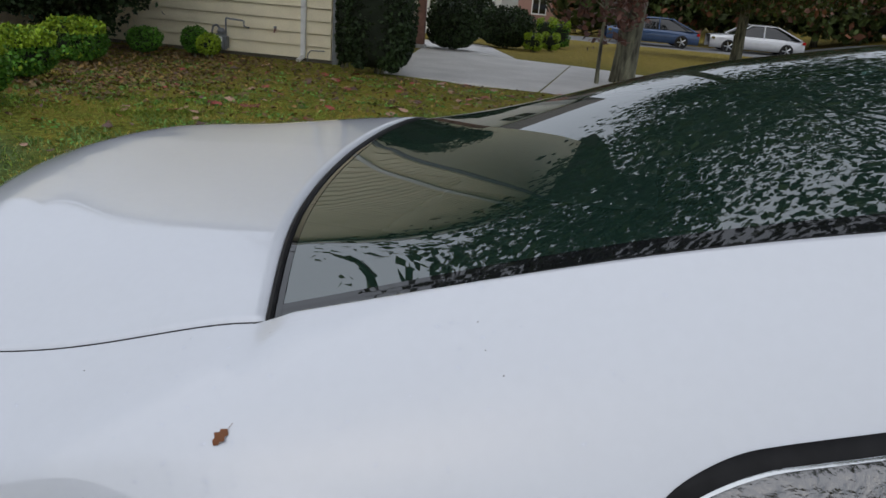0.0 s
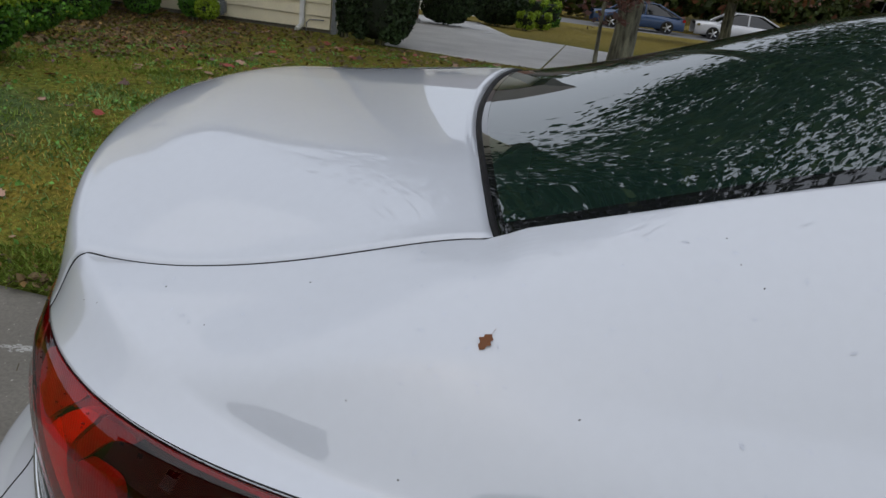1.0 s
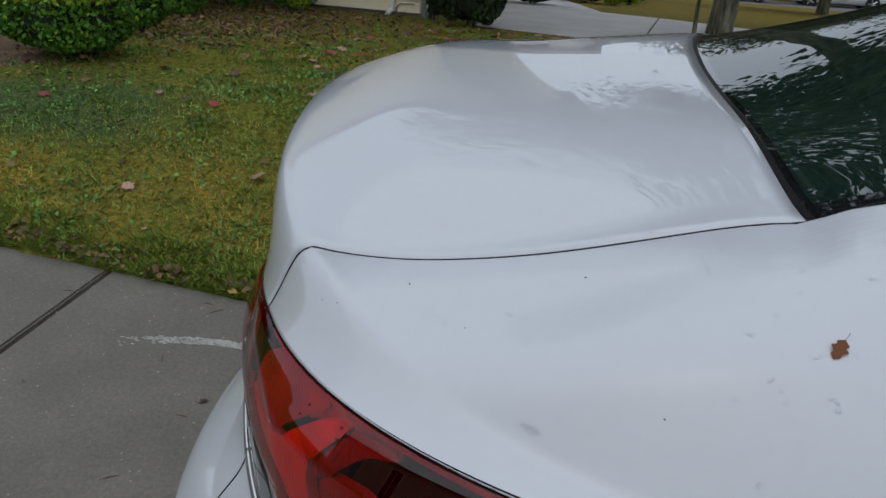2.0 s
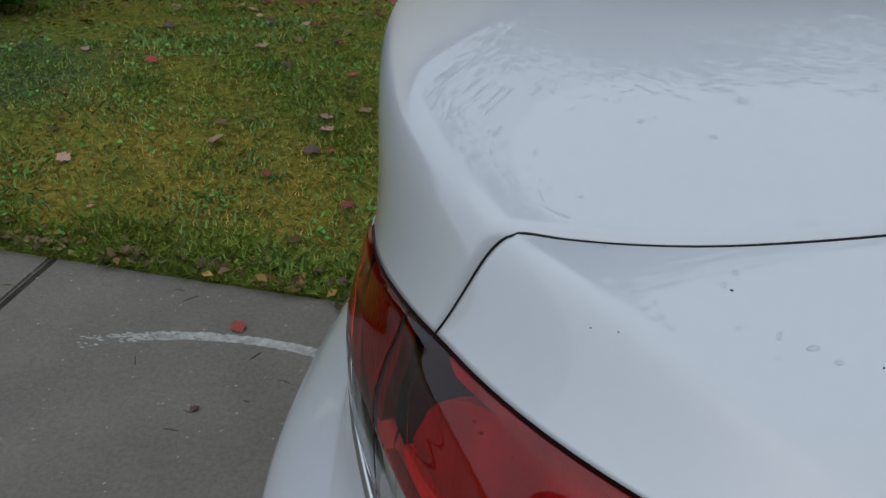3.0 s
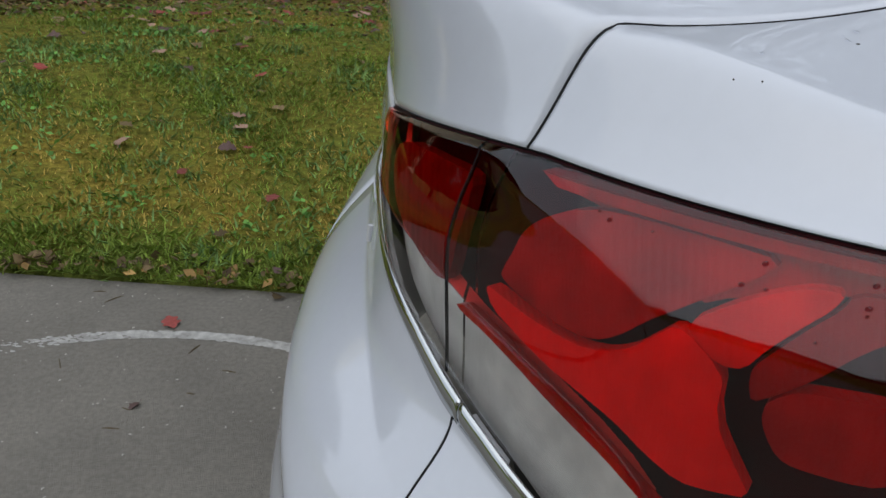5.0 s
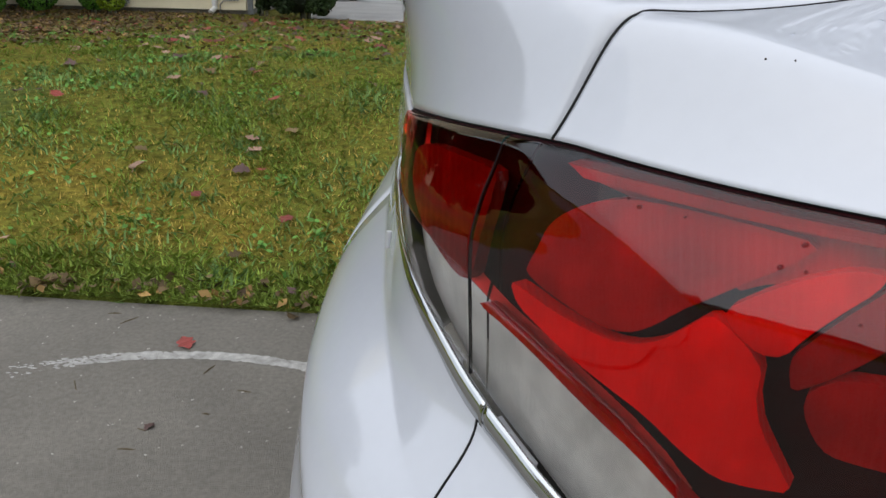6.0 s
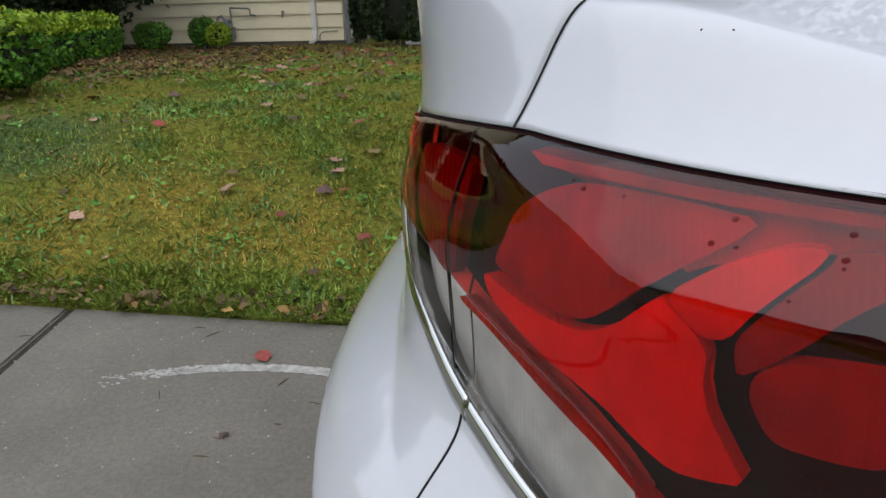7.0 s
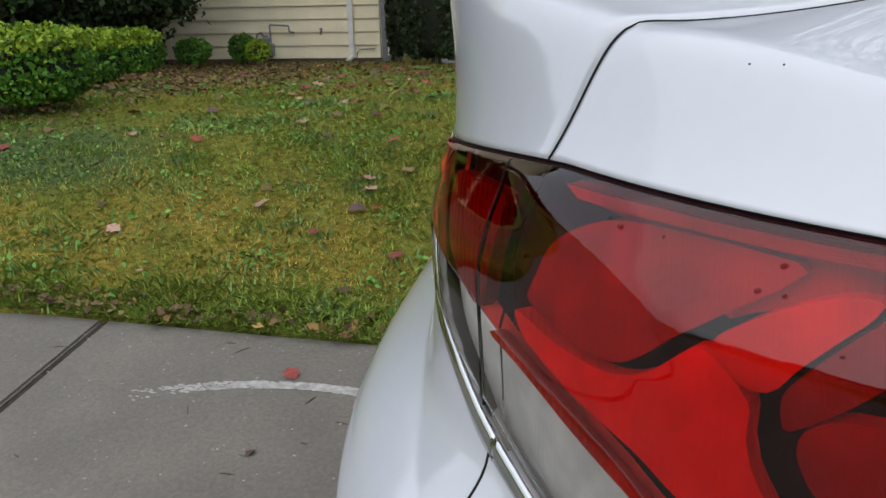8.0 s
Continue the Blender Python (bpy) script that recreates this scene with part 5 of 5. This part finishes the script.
    poly_patch("reflector", [(0.150, 0.964), (0.20, 0.967), (0.30, 0.9685), (0.45, 0.969), (0.66, 0.970), (0.60, 0.959), (0.45, 0.960), (0.33, 0.962), (0.21, 0.960), (0.16, 0.958)], -0.010, 0.004, DIM_RED, outer, s, "red reflector band under the lamp's upper edge")
    poly_patch("reflector", round_off([(0.047, 0.905), (0.060, 0.925), (0.076, 0.933), (0.104, 0.939), (0.114, 0.937), (0.117, 0.910), (0.116, 0.880), (0.111, 0.848), (0.100, 0.842), (0.080, 0.853), (0.060, 0.862), (0.050, 0.880)], 1), -0.014, 0.012, INNER_RED, inner, s, "dull red reflector")
    lens_drops(s, outer)


def lens_drops(s, parent):
    r = random.Random(31)
    for i in range(10):
        bm = bmesh.new()
        x, z = r.uniform(0.19, 0.40), r.choice((0.958, 0.952, 0.945, 0.93)) + r.uniform(-0.006, 0.006)
        t = lamp_x_to_t(x)
        c = side(low(t, z, 0.0045 - lens_dip(t, z)), s)
        bmesh.ops.create_icosphere(bm, subdivisions=2, radius=r.uniform(0.0009, 0.0019), matrix=Matrix.Translation(c) @ Matrix.Diagonal((1.2, 0.6, 0.9, 1)))
        part("water_drop", bm, LENS_DROP, parent, "dark water drop on the red lens", True)


def bright_strip(s):
    def at(a, b):
        t = LAMP_T0 + (t_of_lamp(0.735) - LAMP_T0) * a
        z = min(lamp_low(t), 0.90) - 0.001
        w = 0.026
        c = (b - 0.5) * 2
        return side(low(t, z - w * b, -0.0015 + 0.0045 * (1 - c * c)), s)
    for a0, a1 in ((0.0, 0.52), (0.525, 1.0)):
        v, f = sheet(lambda a, b: at(a0 + (a1 - a0) * a, b), 50, 8, s < 0)
        solid(part_of("chrome_strip", v, f, CHROME, CAR, "wet chrome strip under the tail lamp", True), 0.003)


def badge(v, z, h, s):
    a, b = low(t_of_lamp(v), z, 0.006), low(t_of_lamp(v), z - h, 0.006)
    part("badge", tube([side(a, s), side(b, s)], 0.0032, 8), SILVER_PAINT, CAR, "small chrome badge stroke")


def dark_line(name, pts, r, label=""):
    return part(name, tube(pts, r, 6), PLASTIC, CAR, label)


quarter(-1)
quarter(1)
lid()
for s in (-1, 1):
    lower_body(s)
    tail_lamp(s)
    bright_strip(s)
    dark_line("seam", [side(low(LAMP_TS, z, 0.002 - lens_dip(LAMP_TS, z)), s) for z in np.linspace(lamp_low(LAMP_TS), lz(0.56) - 0.006, 24)], 0.0016)
    # seams: lid edge, lid to quarter panel at the tail, lid to bumper
    path = [(x, seam_v(x), top_z(x, seam_v(x)) - 0.0006) for x in np.linspace(0.715, 0.25, 30)]
    for x in np.linspace(0.25, arch(0.596, C_X0, C_B, C_N, C_BULGE), 12)[1:]:
        path.append((x, seam_v(x), top_z(x, seam_v(x)) - 0.0004))
    turn = len(path) - 1
    for k in np.linspace(0.0, 1, 21)[1:]:
        p = tail_point(0.5957 + 0.004 * k, k)
        path.append((p.x + 0.0004, p.y, p.z))
    path = rounded(path, turn)
    dark_line("seam", [side(p, s) for p in path], 0.0014, "dark panel gap of the trunk lid")
    dark_line("seam", [bumper(t_of_lamp(0.572 + 0.034 * k), 0.762 - 0.10 * k, s) for k in np.linspace(0.02, 2.2, 24)], 0.0013, "dark panel gap between lid and bumper")
    dark_line("seam", [side(low(LAMP_T0 + (LAMP_T1 - LAMP_T0) * k, lz(lamp_line(LAMP_T0 + (LAMP_T1 - LAMP_T0) * k).y) - 0.0005, -0.002), s) for k in np.linspace(0, 1, 50)], 0.0019)


def rear_window():
    def at(a, b, inset=0.0, lift=0.0):
        q = 2 * a - 1
        x0, x1 = glass_base(q) + 0.004, 1.72 - 0.05 * abs(q) ** 2
        x = x0 + (x1 - x0) * b
        v = rail_v(max(x, 0.717)) - 0.004
        crown = (0.046 + 0.066 * (s01(0.66, 1.35, x))) * (1 - q * q)
        z = rail_z(max(x, 0.717)) + crown + (x - 0.717) * (0.30 if x < 0.717 else 0)
        v0 = abs(q) * (rail_v(0.717) - 0.004)
        base = rail_z(0.717) + 0.048 * (1 - q * q) + min(x0 - 0.717, 0) * 0.30
        z += (top_z(min(x0, 0.715), v0) - base) * max(0.0, 1 - b / 0.45) ** 2          # meets the deck at its lower edge
        return (x, q * v, z - CZ - 0.004 + lift)
    v, f = sheet(at, 40, 50, True)
    win = part_of("rear_window", v, f, REAR_GLASS, CAR, "dark green tinted rear window with wet spots", True)
    # printed black border and rubber seal
    def border(a0, a1, b0, b1):
        return sheet(lambda a, b: tuple(Vector(at(a0 + (a1 - a0) * a, b0 + (b1 - b0) * b, lift=0.0008))), 30, 30, True)
    for a0, a1, b0, b1 in ((0, 1, 0, 0.010), (0, 0.026, 0.010, 0.97), (0.974, 1, 0.010, 0.97), (0, 1, 0.97, 1)):
        v, f = border(a0, a1, b0, b1)
        part_of("black_border", v, f, GLOSS_BLACK, win, "black printed border", True)
    part("seal", tube([Vector(at(a, 0.0)) + Vector((-0.003, 0, 0.0)) for a in np.linspace(0, 1, 40)], 0.0048, 8), PLASTIC, win, "black rubber seal")
    for a in (0.0, 1.0):
        part("seal", tube([Vector(at(a, b)) for b in np.linspace(0, 1, 40)], 0.004, 8), PLASTIC, win)
    return at


rear_window()


def roof():
    def at(a, b):
        x = 1.68 + (3.02 - 1.68) * a
        q = 2 * b - 1
        v = rail_v(x)
        return (x, q * v, rail_z(x) + 0.112 * (1 - q * q) - CZ)
    v, f = sheet(at, 24, 20)
    solid(part_of("roof_panel", v, f, PAINT, CAR, "", True), 0.02)
    def wind(a, b):
        q = 2 * b - 1
        x = 3.02 + (3.62 - 3.02 + 0.12 * (1 - q * q)) * a
        xr = min(x, 3.5)
        return (x, q * (rail_v(xr) + 0.04 * a), np.interp(x, (3.02, 3.62, 3.74), (1.397, 1.06, 1.0)) + 0.087 * (1 - a) * (1 - q * q) - CZ)
    v, f = sheet(wind, 14, 20)
    part_of("windscreen", v, f, SIDE_GLASS, CAR, "", True)
    def hood(a, b):
        q = 2 * b - 1
        x = 3.56 + 0.1 * (1 - q * q) + (4.72 - 3.56 - 0.25 * q * q) * a
        return (x, q * (0.80 - 0.10 * a ** 3), 1.03 - 0.22 * a ** 1.6 - 0.10 * q * q - CZ)
    v, f = sheet(hood, 20, 20)
    solid(part_of("hood", v, f, PAINT, CAR, "", True), 0.02)
    def nose(a, b):
        # a: across, b: down
        q = 2 * a - 1
        z = 0.80 - 0.58 * b
        return (4.80 - 0.55 * abs(q) ** 3 + 0.05 * math.sin(math.pi * b) - 0.08 * (1 - b) ** 3, q * 0.90, z - 0.02 * q * q - CZ)
    v, f = sheet(nose, 30, 12)
    solid(part_of("front_bumper", v, f, PAINT, CAR, "", True), 0.02)
    for s in (-1, 1):
        v, f = sheet(lambda a, b: side((3.5 + 0.86 * a, 0.80 + 0.11 * b ** 0.6 - 0.03 * a ** 3, 0.945 - 0.10 * a - 0.05 * b - 0.20 * a * b + (0.03 if b < 0.01 else 0)), s), 14, 8, s > 0)
        solid(part_of("front_fender", v, f, PAINT, CAR, "", True), 0.01)
        v, f = sheet(lambda a, b: side((3.3 + 1.0 * a, 0.925 - 0.05 * a ** 4, 0.92 - 0.18 * a - (0.72 - 0.18 * a) * b), s), 14, 8, s > 0)
        me_f = [q for q in f if (sum(v[i][0] for i in q) / 4 - 3.82) ** 2 + (sum(v[i][2] for i in q) / 4 + CZ - 0.33) ** 2 > 0.37 ** 2]
        solid(part_of("front_fender", v, me_f, PAINT, CAR, "", True), 0.01)
        part("head_lamp", box(4.35, 4.62, s * 0.66 - 0.14, s * 0.66 + 0.14, 0.64 - CZ, 0.74 - CZ, 0.03), CHROME, CAR)


roof()


def side_windows(s):
    def at(a, b, x0, x1, z_lo, z_hi, lift):
        # a along, b up
        x = x0 + (x1 - x0) * a
        zl, zh = z_lo(x), z_hi(x)
        z = zl + (zh - zl) * b
        lo_v, hi_v = rail_v(x), 0.84
        for _ in range(30):
            m = (lo_v + hi_v) / 2
            if top_z(x, m) > z:
                lo_v = m
            else:
                hi_v = m
        return (x, lo_v + lift * 0.75, z + lift * 0.65)
    def z_hi(x):
        return float(np.interp(x, (1.146, 1.209, 1.257, 1.338, 1.6, 2.1, 2.6, 3.1), (1.168, 1.186, 1.199, 1.219, 1.285, 1.355, 1.36, 1.25)))

    def z_lo(x):
        return float(np.interp(x, (1.146, 1.21, 1.3, 2.6), (1.098, 1.085, 1.07, 1.04)))

    for x0, x1 in ((1.146, 1.50), (1.54, 2.36), (2.42, 3.10)):
        parent = CAR
        for name, inset, lift, material, words in (("rubber_trim", 0.0, 0.003, PLASTIC, "black rubber window surround"), ("chrome_trim", 0.017, 0.006, CHROME, "thin chrome window edge"), ("side_window", 0.0205, 0.008, WET_GLASS, "dark wet side window")):
            n = 40
            xs = [x0 + inset + (x1 - x0 - 2 * inset) * (i / n) ** 2.2 for i in range(n + 1)]

            def plate(a, b):
                x = xs[int(round(a * n))]
                i = inset * 0.95
                u = min((x - x0 - inset) / 0.085, 1.0) if x0 < 1.2 else 1.0
                nose = 1 - (1 - math.sqrt(max(1 - (1 - u) ** 2, 0.0))) * 0.999
                zc = 1.134
                zh, zl = zc + (z_hi(x) - i - zc) * nose, zc - (zc - z_lo(x) - i) * nose
                if zl > zh:
                    zl = zh = (zl + zh) / 2
                return side(at(0, b, x, x, lambda q: zl, lambda q: zh, lift), s)
            v, f = sheet(plate, n, 8, s > 0)
            ob = solid(part_of(name, v, f, material, parent, words, True), 0.003)
            parent = ob if parent is CAR else parent


side_windows(-1)
side_windows(1)

# cabin seen dimly through the glass
part("parcel_shelf", box(0.74, 1.25, -0.56, 0.56, 1.00 - CZ, 1.03 - CZ, 0.01), LEATHER, CAR, "dark cloth parcel shelf")
for s in (-1, 1):
    part("rear_seat", box(1.22, 1.42, s * 0.30 - 0.26, s * 0.30 + 0.26, 0.5 - CZ, 1.10 - CZ, 0.05), LEATHER, CAR)
    part("headrest", box(1.24, 1.34, s * 0.30 - 0.12, s * 0.30 + 0.12, 1.11 - CZ, 1.24 - CZ, 0.04), LEATHER, CAR)
part("underbody", box(0.25, 4.5, -0.80, 0.80, 0.20 - CZ, 0.55 - CZ, 0.04), PLASTIC, CAR)
part("boot_floor", box(0.30, 0.80, -0.55, 0.55, 0.60 - CZ, 0.90 - CZ, 0.03), PLASTIC, CAR)


def wheel(x, s):
    w = part("wheel", tube([(x, s * 0.69, 0.33 - CZ), (x, s * 0.70, 0.33 - CZ), (x, s * 0.89, 0.33 - CZ), (x, s * 0.905, 0.33 - CZ)], [0.30, 0.33, 0.33, 0.305], 40), TYRE, CAR, "black tyre on alloy rim")
    part("rim", tube([(x, s * 0.88, 0.33 - CZ), (x, s * 0.908, 0.33 - CZ)], [0.22, 0.235], 36), GLOSS_BLACK, w)
    for k in range(10):
        a = 2 * math.pi * k / 10
        part("spoke", tube([(x, s * 0.914, 0.33 - CZ), (x + 0.22 * math.cos(a), s * 0.912, 0.33 - CZ + 0.22 * math.sin(a))], [0.022, 0.016], 6), RIM, w)


for s in (-1, 1):
    badge(0.312, 0.80, 0.019, s)
    wheel(1.02, s)
    wheel(3.82, s)

# ---------------- small things ----------------
rl = random.Random(12)
for x, y, k, size in ((-0.70, 2.7, 0, 0.07), (-0.685, 2.1, 2, 0.07), (-0.705, 1.92, 3, 0.075), (-2.05, 4.7, 0, 0.11), (-1.75, 4.55, 0, 0.10), (-1.45, 4.6, 0, 0.09), (-0.9, 4.3, 0, 0.09), (-1.85, 4.2, 2, 0.08),
                      (-1.88, 4.08, 0, 0.09), (-1.72, 4.1, 2, 0.08), (-1.45, 4.62, 0, 0.10), (-0.90, 3.25, 0, 0.06), (-0.72, 2.22, 2, 0.07), (-0.62, 1.93, 0, 0.045), (-1.08, 2.78, 3, 0.06), (-2.12, 2.33, 4, 0.06), (-0.57, 2.75, 0, 0.05),
                      (-0.74, 2.99, 0, 0.05), (-0.70, 3.86, 3, 0.08), (-1.22, 3.64, 2, 0.08), (-1.12, 3.67, 2, 0.07), (-2.72, 2.84, 4, 0.08), (-1.96, 3.34, 3, 0.08), (-1.97, 2.74, 3, 0.06), (-1.40, 1.39, 2, 0.035), (-0.59, 1.31, 4, 0.05)):
    drop_leaf(k, x, y, size)
for i in range(275):
    y = 1.25 + 7.4 * rl.random() ** 0.62
    x = rl.uniform(-3.4, 1.2)
    drop_leaf(rl.choice((0, 0, 1, 1, 2, 2, 3, 4)), x, y, rl.uniform(0.03, 0.075) * (1 + 0.07 * y))
drop_leaf(0, -0.626, 0.834, 0.055, slab_z(0, 0.834) + 0.004, "on the concrete")
drop_leaf(1, -0.35, 1.0, 0.05, slab_z(0, 1.0) + 0.004, "on the concrete")
drop_leaf(3, -0.608, 0.464, 0.03, slab_z(0, 0.464) + 0.002, "on the concrete")


# the brown leaf lying on the quarter panel
def fender_leaf():
    x, v = 0.726, 0.770
    n = Vector((top_z(x - 0.01, v) - top_z(x + 0.01, v), -(top_z(x, v - 0.01) - top_z(x, v + 0.01)), 0.02)).normalized()
    me = leaf_shape(mat("amber_dead_leaf", (0.15, 0.048, 0.010), rough=0.5, spread=0.5, scale=60, coat=0.1, spec=0.3), 4)
    ob = new("dead_leaf", me)
    ob.matrix_world = Matrix.Translation((x, -v, top_z(x, v) + 0.0008)) @ n.to_track_quat("Z", "Y").to_matrix().to_4x4() @ pose(0, 0, 0, 0, 0, 160) @ Matrix.Diagonal((0.014, 0.021, 0.012, 1))
    tagged(ob, "small amber dead leaf stuck to the white paint", "leaf")


fender_leaf()


WATER = glass_mat("water_drop", (0.97, 0.98, 1.0), ior=1.33)
DIRT = mat("dark_dirt_speck", (0.05, 0.045, 0.04), rough=0.9)


def drops():
    """Water drops scattered over the tail's paint, and a few dirt specks."""
    r = random.Random(77)
    bm, bd = bmesh.new(), bmesh.new()
    for i in range(130):
        x, v = r.uniform(0.25, 1.15), r.uniform(0.60, 0.86)
        if v > 0.60 + 0.27 * min(1, (x - 0.18) / 0.45):
            continue
        if i % 13 == 0:
            q, rad = bd, r.uniform(0.0006, 0.0011)
        else:
            q, rad = bm, r.uniform(0.0008, 0.0021)
        n = Vector((top_z(x - 0.01, v) - top_z(x + 0.01, v), -(top_z(x, v - 0.01) - top_z(x, v + 0.01)), 0.02)).normalized()
        m = Matrix.Translation((x, -v, top_z(x, v) + 0.0001)) @ n.to_track_quat("Z", "Y").to_matrix().to_4x4() @ pose(0, 0, 0, 0, 0, r.uniform(0, 180)) @ Matrix.Diagonal((r.uniform(1, 2.2), 1, 0.35, 1))
        bmesh.ops.create_icosphere(q, subdivisions=2, radius=rad, matrix=m)
    for x, v in ((0.262, 0.687), (0.245, 0.686)):
        bmesh.ops.create_icosphere(bd, subdivisions=1, radius=0.0007, matrix=Matrix.Translation((x, -v, top_z(x, v) - 0.001)))
    for b, name, material, words in ((bm, "water_drops", WATER, "clear water drops on the white paint"), (bd, "dirt_specks", DIRT, "tiny dark dirt specks on the white paint")):
        me = bpy.data.meshes.new(name)
        b.to_mesh(me)
        b.free()
        me.materials.append(material)
        me.polygons.foreach_set("use_smooth", [True] * len(me.polygons))
        ob = new(name, me)
        ob.visible_shadow = False
        tagged(ob, words, "drops", kind="stuff")


drops()


def debris():
    """Grit, pale chips and dry clippings scattered on the slab."""
    r = random.Random(9)
    for name, n, material, words in (("pale_grit", 420, mat("pale_grit", (0.42, 0.40, 0.36), rough=0.9), "pale grit and chips on the concrete"), ("dry_clippings", 26, mat("dry_clipping", (0.10, 0.075, 0.04), rough=0.9), "dark dry clippings on the concrete")):
        verts, faces = [], []
        for i in range(n):
            x, y = r.uniform(-2.6, 0.1), 1.05 - 1.5 * r.random() ** 1.2
            y = min(y, edge_y(x) - 0.02)
            s = r.uniform(0.0015, 0.0045) if name == "pale_grit" else r.uniform(0.003, 0.006)
            l = s if name == "pale_grit" else r.uniform(0.01, 0.035)
            a = r.uniform(0, math.pi)
            c, d = math.cos(a), math.sin(a)
            k = len(verts)
            z = slab_z(x, y)
            for u, w in ((-l, -s * 0.5), (l, -s * 0.4), (l * 0.9, s * 0.5), (-l * 0.8, s * 0.5)):
                verts.append((x + u * c - w * d, y + u * d + w * c, z + 0.0005))
            verts.append((x, y, z + 0.0015 + s * 0.5))
            faces += [(k, k + 1, k + 4), (k + 1, k + 2, k + 4), (k + 2, k + 3, k + 4), (k + 3, k, k + 4)]
        tagged(new(name, mesh_of(name, verts, faces, material)), words, "debris", kind="stuff")


debris()


def litter():
    """Dry leaf litter too small to count, over the mulch and along the house."""
    g = np.random.RandomState(21)
    n = 9000
    h = n // 3
    y = np.concatenate([g.uniform(2.6, 9.6, h), 4.0 + 5.4 * g.random_sample(h) ** 0.7, g.uniform(4.2, 9.5, n - 2 * h)])
    x = np.concatenate([g.uniform(-6.5, -2.5, h), g.uniform(-5.0, 2.0, h), -3.1 - 0.22 * (y[2 * h:] - 4.0) + g.normal(size=n - 2 * h) * 0.55])
    on_grass = ~((x > -1.6) & (y > 8.6))
    x, y = x[on_grass], y[on_grass]
    ex = g.uniform(-3.2, 0.6, 420)
    x, y = np.concatenate([x, ex]), np.concatenate([y, np.array([edge_y(a) for a in ex]) + g.normal(size=420) * 0.035 + 0.02])
    n = len(x)
    z = np.array([ground(a, b) for a, b in zip(x, y)]) + 0.02 + 0.03 * (x < -2.9 - 0.3 * (y - 3.5))
    slots = g.choice(5, n, p=(0.56, 0.12, 0.01, 0.03, 0.28))
    me = leaf_mesh("leaf_litter", np.stack([x, y, z], 1), 0.028, [BROWN_LEAF, STRAW_MULCH, RED_LEAF, PURPLE_LEAF, AMBER_LEAF], slots, seed=5, up=(0, 0, 1.2))
    tagged(new("leaf_litter", me), "dry brown leaf litter on mulch and lawn", "leaves", kind="stuff")


litter()
